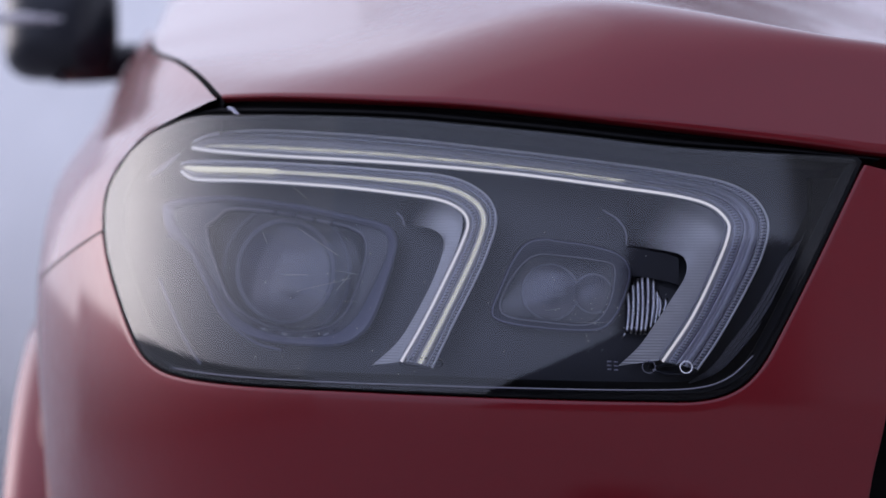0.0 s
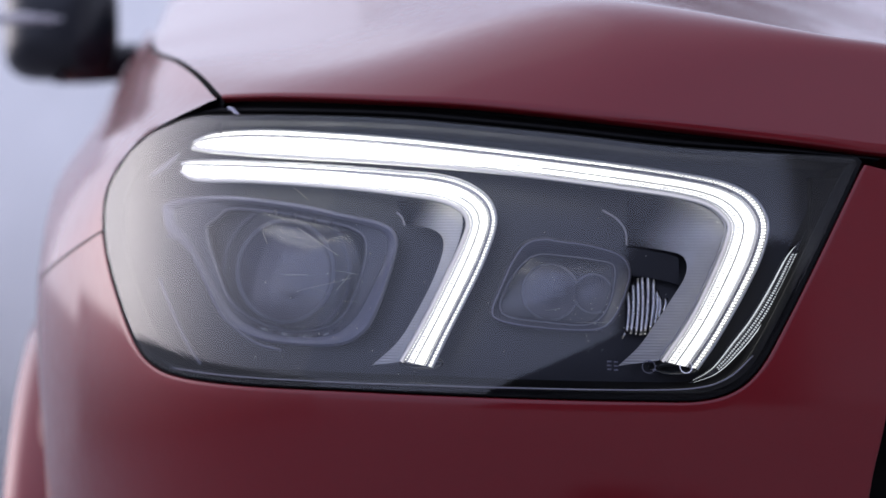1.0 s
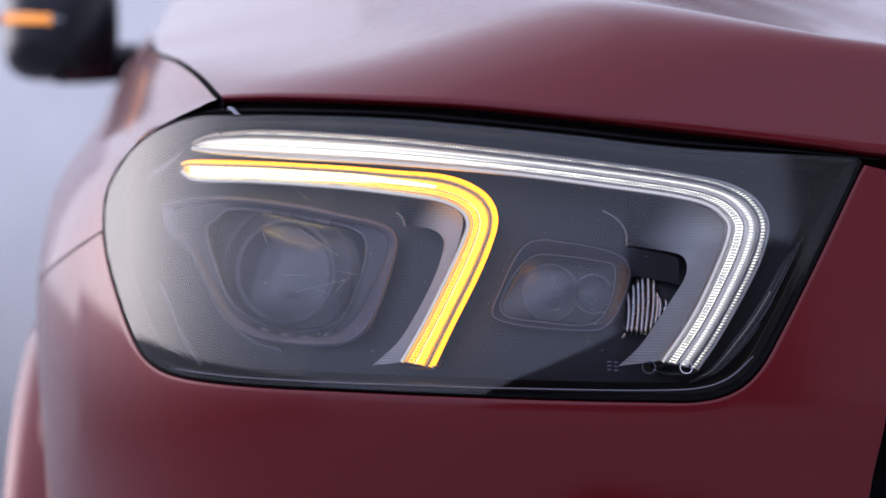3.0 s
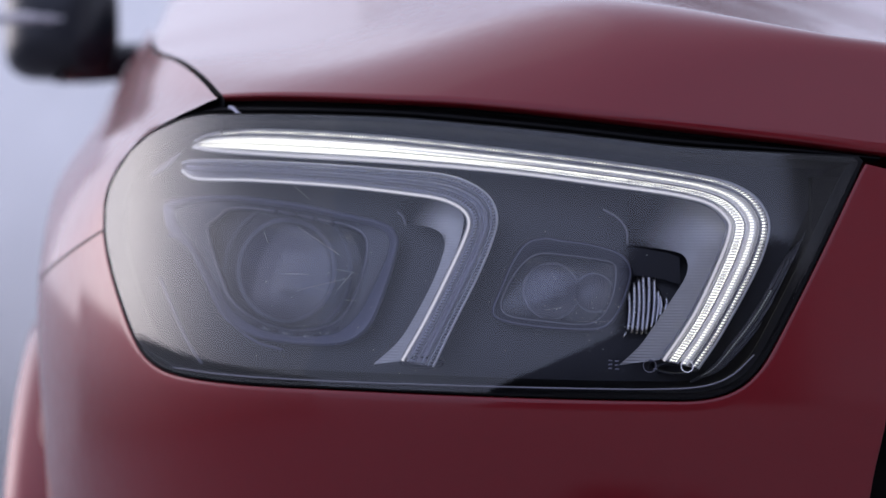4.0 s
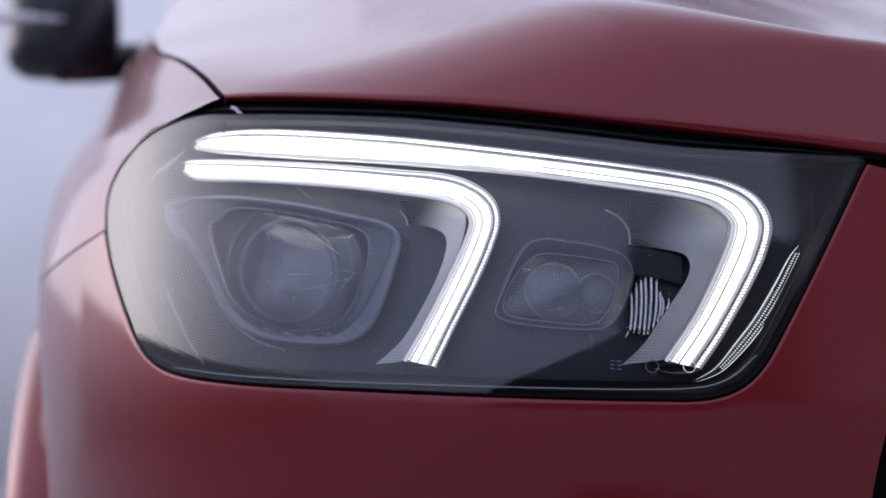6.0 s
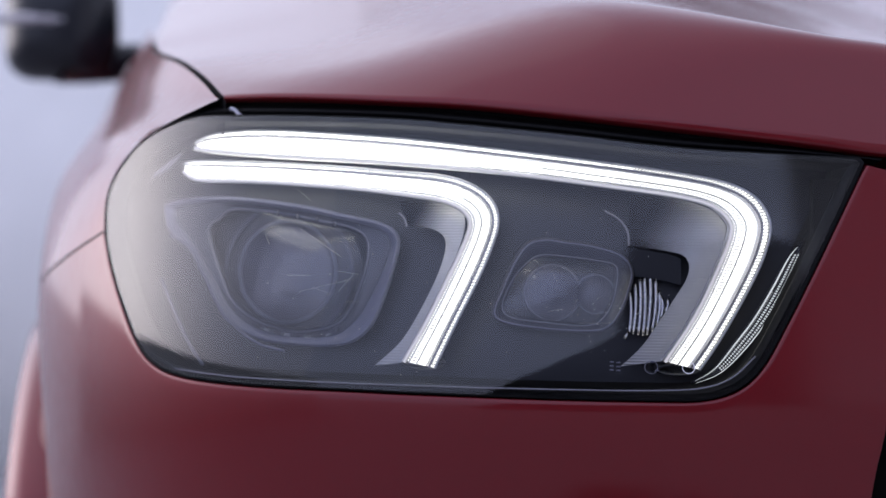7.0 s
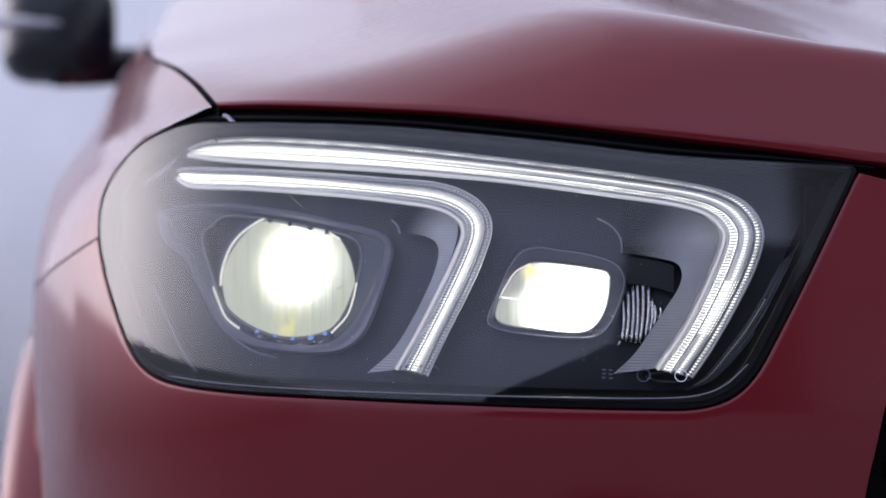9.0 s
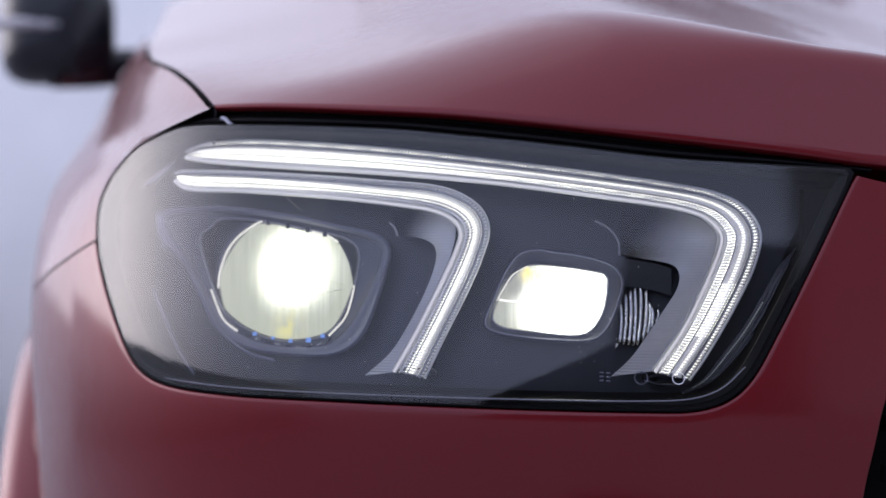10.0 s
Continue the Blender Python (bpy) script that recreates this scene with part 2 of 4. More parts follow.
def sharp(ob, degrees=35):
    ob.data.set_sharp_from_angle(angle=radians(degrees))
    return ob


def smooth_curve(points, count, closed=False):
    """An even Catmull-Rom curve through the points."""
    p = np.array(points, float)
    n = len(p)
    ext = np.vstack([p[-1:], p, p[:2]]) if closed else np.vstack([2 * p[0] - p[1], p, 2 * p[-1] - p[-2]])
    out = []
    for i in range(n if closed else n - 1):
        a, b, c, d = ext[i], ext[i + 1], ext[i + 2], ext[i + 3]
        for u in np.linspace(0, 1, 16, endpoint=False):
            out.append(0.5 * (2 * b + (c - a) * u + (2 * a - 5 * b + 4 * c - d) * u ** 2 + (3 * b - a - 3 * c + d) * u ** 3))
    out.append(p[0] if closed else p[-1])
    out = np.array(out)
    run = np.concatenate([[0], np.cumsum(np.linalg.norm(np.diff(out, axis=0), axis=1))])
    at = np.linspace(0, run[-1], count, endpoint=not closed)
    return np.stack([np.interp(at, run, out[:, k]) for k in range(p.shape[1])], 1)


def sheet(rows, closed=False):
    """Quads over rows of points; closed joins each row's end to its start."""
    rows = np.array(rows, float)
    m, n = rows.shape[:2]
    faces = []
    for i in range(m - 1):
        for j in range(n if closed else n - 1):
            k = (j + 1) % n
            faces.append((i * n + j, i * n + k, (i + 1) * n + k, (i + 1) * n + j))
    return rows.reshape(-1, 3), faces


def joined(*meshes):
    verts, faces, base = [], [], 0
    for v, f in meshes:
        verts.extend(v)
        faces.extend(tuple(i + base for i in q) for q in f)
        base += len(v)
    return verts, faces


def skin(x, z):
    """Depth of the car's front: flat near the grille, wrapping back towards the flank, leaning back upwards, tucking in below the lamp."""
    s, t = 0.30 - np.asarray(x, float), np.asarray(z, float) - 0.78
    b = 0.772 - np.asarray(z, float)
    return 0.085 * (b + np.sqrt(b * b + 0.0016)) + 0.10 * s + 2.5 * np.maximum(s, 0) ** 5 + 0.11 * (t + np.sqrt(t * t + 0.003))


def lay(curve, off=0.0):
    """A flat curve (x, z) laid on the car's front, off metres behind it."""
    c = np.asarray(curve, float)
    return np.stack([c[:, 0], skin(c[:, 0], c[:, 1]) + off, c[:, 1]], 1)


def shrink(curve, by):
    """A closed flat curve moved inwards by a distance."""
    c = np.asarray(curve, float)
    t = np.roll(c, -1, 0) - np.roll(c, 1, 0)
    t /= np.linalg.norm(t, axis=1)[:, None]
    n = np.stack([-t[:, 1], t[:, 0]], 1)
    area = np.sum(c[:, 0] * np.roll(c[:, 1], -1) - np.roll(c[:, 0], -1) * c[:, 1])
    return c + n * by * np.sign(area)


def disc_rows(curve, off, rings=10, dome=0.0, low=0.00001):
    """Rings of a closed flat curve from its edge to its middle, laid on the front; dome: swelling forward in the middle."""
    c = np.asarray(curve, float)
    mid = c.mean(0)
    rows = []
    for r in np.linspace(1, low, rings):
        row = lay(mid + (c - mid) * r, off)
        row[:, 1] -= dome * (1 - r * r)
        rows.append(row)
    return rows


def flat_rows(curve, y, rings=8, dome=0.0, low=0.00001):
    """The same at one depth, swelling forward by dome."""
    c = np.asarray(curve, float)
    mid = c.mean(0)
    rows = []
    for r in np.linspace(1, low, rings):
        p = mid + (c - mid) * r
        rows.append(np.stack([p[:, 0], np.full(len(p), y - dome * (1 - r * r)), p[:, 1]], 1))
    return rows


def band(outer, inner, count, across, shape):
    """A ribbon between two flat curves; shape(v) gives its depth across, v from 0 to 1."""
    a, b = smooth_curve(outer, count), smooth_curve(inner, count)
    return [lay(a + (b - a) * v, shape(v)) for v in across]


def tube(path, radius, sides=8):
    """A round rod along 3D points."""
    p = np.asarray(path, float)
    t = np.gradient(p, axis=0)
    t /= np.linalg.norm(t, axis=1)[:, None]
    side = np.cross(t, (0, 1, 0))
    side /= np.linalg.norm(side, axis=1)[:, None]
    up = np.cross(side, t)
    rows = []
    for i in range(len(p)):
        a = np.linspace(0, 2 * np.pi, sides, endpoint=False)
        rows.append(p[i] + radius * (np.cos(a)[:, None] * side[i] + np.sin(a)[:, None] * up[i]))
    v, f = sheet(rows, True)
    n = len(v)
    return v, f + [tuple(range(sides)), tuple(range(n - 1, n - sides - 1, -1))]


def block(x0, x1, y0, y1, z0, z1):
    v = [(x, y, z) for x in (x0, x1) for y in (y0, y1) for z in (z0, z1)]
    return v, [(0, 1, 3, 2), (4, 6, 7, 5), (0, 4, 5, 1), (2, 3, 7, 6), (0, 2, 6, 4), (1, 5, 7, 3)]


# ---- ground, the wall behind the car, and unseen walls added for reflections ----
gv, gf = sheet([[(x, y, 0) for x in (-600, -60, -12, -4, 0, 4, 12, 60, 600)] for y in (-600, -60, -12, -4, 0, 4, 12, 60, 600)])
tagged(part("ground", (gv, gf), PAVING), "pale grey concrete yard reaching into the distance", "ground", kind="structure")
tagged(part("wall_north", block(-2.7, 12, 5.4, 5.6, 0, 1.95), PLASTER), "pale blank rendered wall behind the car", "wall", kind="structure")
# unseen gable-shaped stand-in for the dark object mirrored in the lamp cover
gable = [(-4.2, 0), (-3.6, 0.9), (-1.35, 4.0), (-1.2, 6.0), (0.5, 6.0), (0.5, 0)]
tagged(part("stand_in_wall_south", ([(x, y, z) for y in (-12, -12.3) for x, z in gable], [tuple(range(6)), tuple(range(11, 5, -1))] + [(i, (i + 1) % 6, (i + 1) % 6 + 6, i + 6) for i in range(6)]), DARK_WALL), "unseen dark wall standing in for the dark object mirrored in the lamp", "wall", kind="structure")

# unseen wall added to dim reflections in the lamp corner, bumper and bonnet
stepped = [(0.45, 0), (0.45, 8.3), (1.3, 8.3), (1.3, 13), (16, 13), (16, 0)]
tagged(part("added_wall_east", ([(x, y, z) for y in (-12.05, -12.3) for x, z in stepped], [tuple(range(6)), tuple(range(11, 5, -1))] + [(i, (i + 1) % 6, (i + 1) % 6 + 6, i + 6) for i in range(6)]), GREY_WALL), "unseen pale grey wall, added to dim reflections", "wall", kind="structure")
# unseen low wall added to keep the low sky out of left-hand reflections
tagged(part("added_wall_west", block(-4.25, -4.0, -3.5, 4.0, 0, 0.98), PLASTER), "unseen low pale wall, added to cut sky reflections", "wall", kind="structure")

# ---- the car ----
car = tagged(new("car"), "dark red car with a large headlight, parked on pale concrete", "car")
REAR = np.array((-0.13, 1.0)) / math.hypot(0.13, 1.0)

# the car's own axes: CENTRE on its middle plane at the nose, REAR backwards, SIDE towards its left
CENTRE = np.array((0.60, 0.0))
SIDE = np.array((REAR[1], -REAR[0]))


def in_car(l, r, z):
    xy = CENTRE + l * SIDE + r * REAR
    return (xy[0], xy[1], z)


def mirrored(points):
    """The same points on the car's other side."""
    p = np.array(points, float)
    d = (p[..., :2] - CENTRE) @ SIDE
    p[..., :2] -= 2 * d[..., None] * SIDE
    return p


# bonnet: columns run back from the lip, up a steep nose and over a crease on to the top
LIP = smooth_curve([(-0.1706, 0.9980), (-0.1342, 0.9962), (-0.0942, 0.9932), (-0.0431, 0.9890), (0.0066, 0.9851), (0.0473, 0.9807), (0.0876, 0.9757), (0.1671, 0.9656), (0.2454, 0.9561), (0.2935, 0.9493), (0.3413, 0.9431)] + [(0.48, 0.918), (0.60, 0.914)], 60)
along = np.linspace(-0.1, 1.1, 73)
SOFT = np.hanning(13) / np.hanning(13).sum()
BEND_AT = np.convolve(np.interp(along, (0, 0.1, 0.21, 0.31, 0.38, 0.6, 1), (0.012, 0.020, 0.040, 0.070, 0.090, 0.085, 0.08)), SOFT, "same")[6:66]
WIDE = np.convolve(np.interp(along, (0, 0.1, 0.21, 0.31, 0.42, 0.55, 1), (0.09, 0.14, 0.20, 0.24, 0.15, 0.03, 0.02)), SOFT, "same")[6:66]
bonnet_rows = []
for i, (x, z) in enumerate(LIP):
    a = i / (len(LIP) - 1)
    left = max(0.0, 1 - a / 0.5)
    p = np.array((x, skin(x, z) + 0.002, z + 0.0022 * math.sin(math.pi * min(1, a / 0.70))))
    bend_at, wide = BEND_AT[i], WIDE[i]
    row = [p + (0, 0.012, -0.004), p + (0, 0.001, -0.002)]
    for s in np.concatenate([np.linspace(0, 0.26, 40), np.linspace(0.27, 1.85, 38)]):
        row.append(p.copy())
        k = min(max((s - bend_at + wide / 2) / wide, 0), 1)
        k = k * k * (3 - 2 * k)
        bend = min(max((s - 0.12) / 0.2, 0), 1)
        way = np.array((-0.13 - 0.26 * left ** 2 * (1 - 1.25 * bend), 1.0))
        way /= np.linalg.norm(way)
        th = radians((66 - 50 * left ** 2) * (1 - k) + (15 - 5 * left * max(0, 1 - 2 * s) - 2 * s) * k)
        step = 0.26 / 39 if s < 0.26 else 0.98 / 23
        p = p + step * np.array((way[0] * math.cos(th), way[1] * math.cos(th), math.sin(th)))
    bonnet_rows.append(row)
bonnet_rows = np.array(bonnet_rows)
# the outer edge follows the shut line beside the wing
shut = smooth_curve([(-0.1708, 0.1550, 0.9981), (-0.1999, 0.2500, 1.0242), (-0.2337, 0.3600, 1.0484), (-0.2630, 0.4600, 1.0652), (-0.2952, 0.5800, 1.0851), (-0.3270, 0.7600, 1.1216), (-0.3710, 1.0600, 1.1803), (-0.4169, 1.4000, 1.2529), (-0.4630, 1.7500, 1.3273), (-0.5106, 2.1000, 1.3983)], 120)
gap = np.stack([np.interp(bonnet_rows[0][:, 1], shut[:, 1], shut[:, k]) - bonnet_rows[0][:, k] for k in (0, 1, 2)], 1)
gap[:3], gap[:, 1] = 0, 0
for i in range(len(bonnet_rows)):
    bonnet_rows[i] += gap * max(0.0, 1 - i / (len(bonnet_rows) - 1) / 0.4) ** 3
# cut off square at the windscreen
for row in bonnet_rows:
    r = (row[:, :2] - CENTRE) @ REAR
    row[42:] = np.stack([np.interp(np.linspace(r[42], 1.66, len(row) - 42), r[42:], row[42:, k]) for k in (0, 1, 2)], 1)
bonnet = part("bonnet", joined(sheet(bonnet_rows), sheet(mirrored(bonnet_rows))), PAINT, car, "glossy dark red bonnet")
# dark channel under the shut line beside the bonnet
edge = bonnet_rows[0][2:]
part("shut_line", sheet([edge + (0.001, 0.003, -0.001), edge + (-0.001, 0.006, -0.03)]), SHUT, car, "black gap beside the bonnet")

# lamp outline, on the car's front
EDGE = smooth_curve([(-0.2832, 0.8960), (-0.2828, 0.9229), (-0.2714, 0.9449), (-0.2467, 0.9674), (-0.2164, 0.9797), (-0.1908, 0.9842), (-0.1569, 0.9830), (-0.0940, 0.9799), (-0.0347, 0.9762), (0.0066, 0.9721), (0.0874, 0.9630), (0.1667, 0.9529), (0.2450, 0.9472), (0.2856, 0.9446), (0.2933, 0.9433), (0.2909, 0.9357), (0.2781, 0.9099), (0.2569, 0.8686), (0.2362, 0.8297), (0.2180, 0.7988), (0.2005, 0.7832), (0.1775, 0.7761), (0.1429, 0.7754), (0.0848, 0.7759), (0.0064, 0.7776), (-0.0744, 0.7794), (-0.1516, 0.7804), (-0.2039, 0.7841), (-0.2292, 0.7926), (-0.2448, 0.8082), (-0.2623, 0.8395), (-0.2755, 0.8689)], 240, True)

# wing: between the lamp and bonnet edge and the crest of the flank
seam_in = [(-0.2832, 0.8960), (-0.2828, 0.9229), (-0.2714, 0.9449), (-0.2467, 0.9674), (-0.2165, 0.9816), (-0.1910, 0.9905), (-0.1726, 0.9972)]
inner = np.vstack([smooth_curve(lay(seam_in), 24), bonnet_rows[0][2:58:2] + np.array((-0.005, 0.004, -0.002))])
inner = smooth_curve(inner, 60)
crest = smooth_curve([(-0.4270, 0.6200, 0.8467), (-0.4282, 0.6200, 0.8865), (-0.4294, 0.6300, 0.9165), (-0.4307, 0.6600, 0.9445), (-0.4239, 0.7200, 0.9699), (-0.4206, 0.8000, 0.9955), (-0.4239, 0.9000, 1.0257), (-0.4408, 1.1000, 1.0894), (-0.4566, 1.3000, 1.1455), (-0.4853, 1.6000, 1.2249)], 60)
low0, out0 = (-0.2832, 0.8960), (-0.3975, 0.8490)
seam = lay(np.array([np.array(low0) + (np.array(out0) - low0) * v for v in np.linspace(0, 1, 16)]))
rows = []
fade = np.maximum(0, 1 - np.arange(60) / 22)[:, None] ** 2
for i, v in enumerate(np.linspace(0, 1, 16)):
    row = inner + (crest - inner) * v
    row[:, 1] -= (0.20 - 0.16 * np.linspace(0, 1, 60)) * v * (1 - v)
    row[:, 2] += 0.03 * v * (1 - v)
    row += (seam[i] - row[0]) * fade
    for _ in range(int(160 * v * (1 - 0.7 * v))):
        row[1:-1] = 0.5 * row[1:-1] + 0.25 * (row[:-2] + row[2:])
    rows.append(row)
for k in range(1, 6):
    rows.append(rows[15] + np.array((0.004 * k * k, 0.05 * k, -0.012 * k * k)))
part("panel_gap", sheet([seam + (0, 0.012, 0.012), seam + (0, 0.008, -0.012)]), SHUT, car, "black gap between wing and bumper")
part("wing", sheet(rows), PAINT, car, "glossy dark red front wing")
part("wing", sheet(mirrored(rows)), PAINT, car, "glossy dark red front wing")

# bumper skin: from the lamp's lower edge out to the flank, the sill and the grille
low_in = smooth_curve([(-0.2831, 0.8941), (-0.2755, 0.8689), (-0.2623, 0.8395), (-0.2448, 0.8082), (-0.2292, 0.7918), (-0.2039, 0.7828), (-0.1516, 0.7792), (-0.0744, 0.7782), (0.0064, 0.7764), (0.0848, 0.7748), (0.1429, 0.7742), (0.1775, 0.7749), (0.2017, 0.7821), (0.2192, 0.7980), (0.2373, 0.8293), (0.2580, 0.8683), (0.2791, 0.9095), (0.2920, 0.9345), (0.2950, 0.9389)], 120)
low_out = smooth_curve([(-0.3970, 0.8463), (-0.3958, 0.8146), (-0.3874, 0.7726), (-0.3772, 0.7103), (-0.3551, 0.5898)] + [(-0.20, 0.52), (0.0, 0.50), (0.2, 0.50), (0.27, 0.53), (0.284, 0.62), (0.2925, 0.711), (0.2995, 0.75), (0.308, 0.787), (0.325, 0.83), (0.345, 0.88), (0.36, 0.922)], 120)
rows = [lay(low_in, 0.014), lay(low_in, 0.0025)]
for v, y in ((0.001, 0.001), (0.003, 0.0003)):
    rows.append(lay(low_in + (low_out - low_in) * v, y))
for v in np.linspace(0.012, 1, 40):
    rows.append(lay(low_in + (low_out - low_in) * v, 0.0))
rows.append(lay(low_out, 0.004))
rows.append(lay(low_out, 0.03))
part("bumper_side", sheet(rows), PAINT, car, "glossy dark red front bumper")
part("bumper_side", sheet(mirrored(rows)), PAINT, car, "glossy dark red front bumper")

# seal between bonnet and lamp
top_edge = [(-0.2714, 0.9449), (-0.2467, 0.9674), (-0.2164, 0.9806), (-0.1908, 0.9851), (-0.1569, 0.9839), (-0.0941, 0.9808), (-0.0347, 0.9771), (0.0066, 0.9730), (0.0874, 0.9638), (0.1668, 0.9538), (0.2450, 0.9480), (0.3067, 0.9421)]
hood_edge = [(-0.2734, 0.9465), (-0.2491, 0.9695), (-0.2187, 0.9840), (-0.1930, 0.9906), (-0.1726, 0.9972), (-0.0942, 0.9932), (-0.0348, 0.9893), (0.0066, 0.9855), (0.0876, 0.9761), (0.1671, 0.9660), (0.2454, 0.9565), (0.3100, 0.9476)]
part("seal", sheet(band(hood_edge, top_edge, 90, np.linspace(-0.1, 1.2, 9), lambda v: 0.016 + 0.01 * math.sin(v * 6))), SHUT, car, "black rubber gap seal above the lamp")

# ---- headlight ----
lamp = part("headlight", sheet([lay(EDGE, 0.075), lay(EDGE, 0.004), lay(EDGE, 0.0), lay(shrink(EDGE, 0.004), 0.0), lay(shrink(EDGE, 0.005), 0.002), lay(shrink(EDGE, 0.007), 0.07)], True), SHUT, car, "large clear headlight with black housing and two hooked light bars")
part("lens_cover", sheet(disc_rows(EDGE.mean(0) + (EDGE - EDGE.mean(0)) * 0.988, -0.0005, 30), True), COVER, lamp, "clear curved plastic cover")
part("back_plate", sheet(disc_rows(EDGE, 0.07, 14), True), BEZEL, lamp, "satin black inner bezel")

# black printed border inside the cover, widest below and beside the grille
turn = np.roll(EDGE, -1, 0) - np.roll(EDGE, 1, 0)
turn /= np.linalg.norm(turn, axis=1)[:, None]
facing = np.stack([turn[:, 1], -turn[:, 0]], 1) * np.sign(np.sum(EDGE[:, 0] * np.roll(EDGE[:, 1], -1) - np.roll(EDGE[:, 0], -1) * EDGE[:, 1]))
reach = 0.0015 + 0.0055 * np.maximum(-facing[:, 1], 0) + 0.006 * np.maximum(facing[:, 0], 0)
for _ in range(6):
    reach = (np.roll(reach, 1) + reach + np.roll(reach, -1)) / 3
part("cover_border", sheet([lay(EDGE, 0.0012), lay(EDGE - facing * reach[:, None], 0.0012), lay(EDGE - facing * reach[:, None], 0.004)], True), MIRROR_BLACK, lamp, "black printed border")

# light bars
OUT_A = [(-0.1993, 0.9652), (-0.1851, 0.9703), (-0.1607, 0.9723), (-0.1232, 0.9711), (-0.0355, 0.9632), (0.0482, 0.9528), (0.1300, 0.9417), (0.1784, 0.9340), (0.2063, 0.9273), (0.2247, 0.9162), (0.2332, 0.8986), (0.2284, 0.8764), (0.2155, 0.8502), (0.1955, 0.8163), (0.1804, 0.7944)]
OUT_B = [(-0.1991, 0.9606), (-0.1797, 0.9570), (-0.1506, 0.9536), (-0.1137, 0.9502), (-0.0354, 0.9440), (0.0481, 0.9356), (0.1297, 0.9243), (0.1699, 0.9180), (0.1918, 0.9114), (0.2034, 0.9007), (0.2042, 0.8905), (0.1955, 0.8683), (0.1773, 0.8322), (0.1556, 0.8002)]
IN_A = [(-0.2091, 0.9484), (-0.1972, 0.9501), (-0.1457, 0.9472), (-0.0782, 0.9421), (-0.0353, 0.9380), (-0.0017, 0.9347), (0.0191, 0.9282), (0.0340, 0.9169), (0.0392, 0.9010), (0.0337, 0.8804), (0.0230, 0.8558), (0.0065, 0.8231), (-0.0074, 0.7938)]
IN_B = [(-0.2089, 0.9419), (-0.1941, 0.9350), (-0.1453, 0.9322), (-0.0780, 0.9266), (-0.0268, 0.9202), (-0.0017, 0.9158), (0.0129, 0.9086), (0.0182, 0.8990), (0.0140, 0.8845), (0.0025, 0.8598), (-0.0140, 0.8270), (-0.0304, 0.7983)]


def ridged(v):
    return 0.030 - 0.004 * math.sin(math.pi * min(max(v, 0), 1)) - 0.0012 * abs(math.sin(v * math.pi * 4))


def light_bar(a, b, name, dashes):
    """A ribbed clear guide over a fluted pale backing, with bright edge lines and rows of fine spacers."""
    bar = part(name, sheet(band(a, b, 220, np.linspace(0, 1, 33), ridged)), ROD, lamp, "clear ribbed light guide")
    part("guide_back", sheet(band(a, b, 200, np.linspace(-0.02, 1.02, 61), lambda v: 0.044 + 0.0016 * math.sin(v * 44))), GUIDE_BACK, lamp, "pale fluted guide backing")
    for v, r in ((0.02, 0.0010), (0.20, 0.0010), (0.28, 0.0005), (0.60, 0.0005), (0.84, 0.0006), (1.0, 0.0019)):
        p, q = smooth_curve(a, 160), smooth_curve(b, 160)
        part("guide_edge", tube(lay(p + (q - p) * v, 0.0285 if v in (0.02, 1.0) else 0.033), r, 6), BRIGHT_EDGE if v in (0.02, 1.0) else SPACER if v in (0.20, 0.60) else EDGE_WHITE, lamp, "grey guide groove" if v in (0.20, 0.60) else "bright white guide edge")
    # added glow brightens the rail; no lamp of its own is known
    part("guide_rail", tube(lay(smooth_curve(b, 160), 0.0268), 0.0010, 6), RAIL, lamp, "white rail along the guide with an added glow")
    p, q = smooth_curve(a, dashes), smooth_curve(b, dashes)
    pins = [tube(lay(np.array([p[i] + (q[i] - p[i]) * v for v in vs]), 0.034), 0.0004, 4) for i in range(4, dashes) for vs in ((0.66, 0.72, 0.78), (0.04, 0.10, 0.16))]
    tagged(part("guide_spacers", joined(*pins), PIN, lamp, "row of fine grey spacers"), kind="stuff")
    return bar


def led(a, b, spans, mat, name, depth=0.040, run=(0.0, 1.0), taper=1.0):
    """A lit strip that slides forward from behind the backing into the guide; run: its stretch of the guide; taper: its width at the far end."""
    p, q = smooth_curve(a, 321), smooth_curve(b, 321)
    i, j = int(run[0] * 320), int(run[1] * 320) + 1
    thin = np.interp(np.linspace(0, 1, j - i), (0, 0.4, 1), (1, 1, taper))[:, None]
    p, q = p[i:j], q[i:j]
    return part(name, joined(*[sheet([lay(p + (q - p) * ((s + e) / 2 + (e - s) * half * thin), depth) for half in (-0.5, 0, 0.5)]) for s, e in spans]), mat, lamp)


def prisms(a, b, spans, mat, name, depth, count, run=(0.0, 1.0)):
    """A row of small lit prisms across the guide, as many as count over its whole length."""
    p, q = smooth_curve(a, 2 * count + 1), smooth_curve(b, 2 * count + 1)
    bits = []
    for k in range(int(run[0] * count), int(run[1] * count)):
        for s, e in spans:
            bits.append(sheet([lay((p + (q - p) * v)[2 * k:2 * k + 2], depth) for v in (s, e)]))
    return tagged(part(name, joined(*bits), mat, lamp), kind="stuff")


light_bar(OUT_A, OUT_B, "outer_light_bar", 230)
light_bar(IN_A, IN_B, "inner_light_bar", 150)
outer_faint = prisms(OUT_A, OUT_B, [(0.56, 0.72)], WHITE_FAINT, "outer_led_faint", 0.0405, 250, (0.02, 0.62))
inner_faint = prisms(IN_A, IN_B, [(0.36, 0.5)], WHITE_FAINT, "inner_led_faint", 0.0405, 170)
inner_end = led(IN_A, IN_B, [(0.25, 0.38), (0.5, 0.62)], WHITE_FAINT, "inner_led_end", 0.0403, (0.0, 0.22))
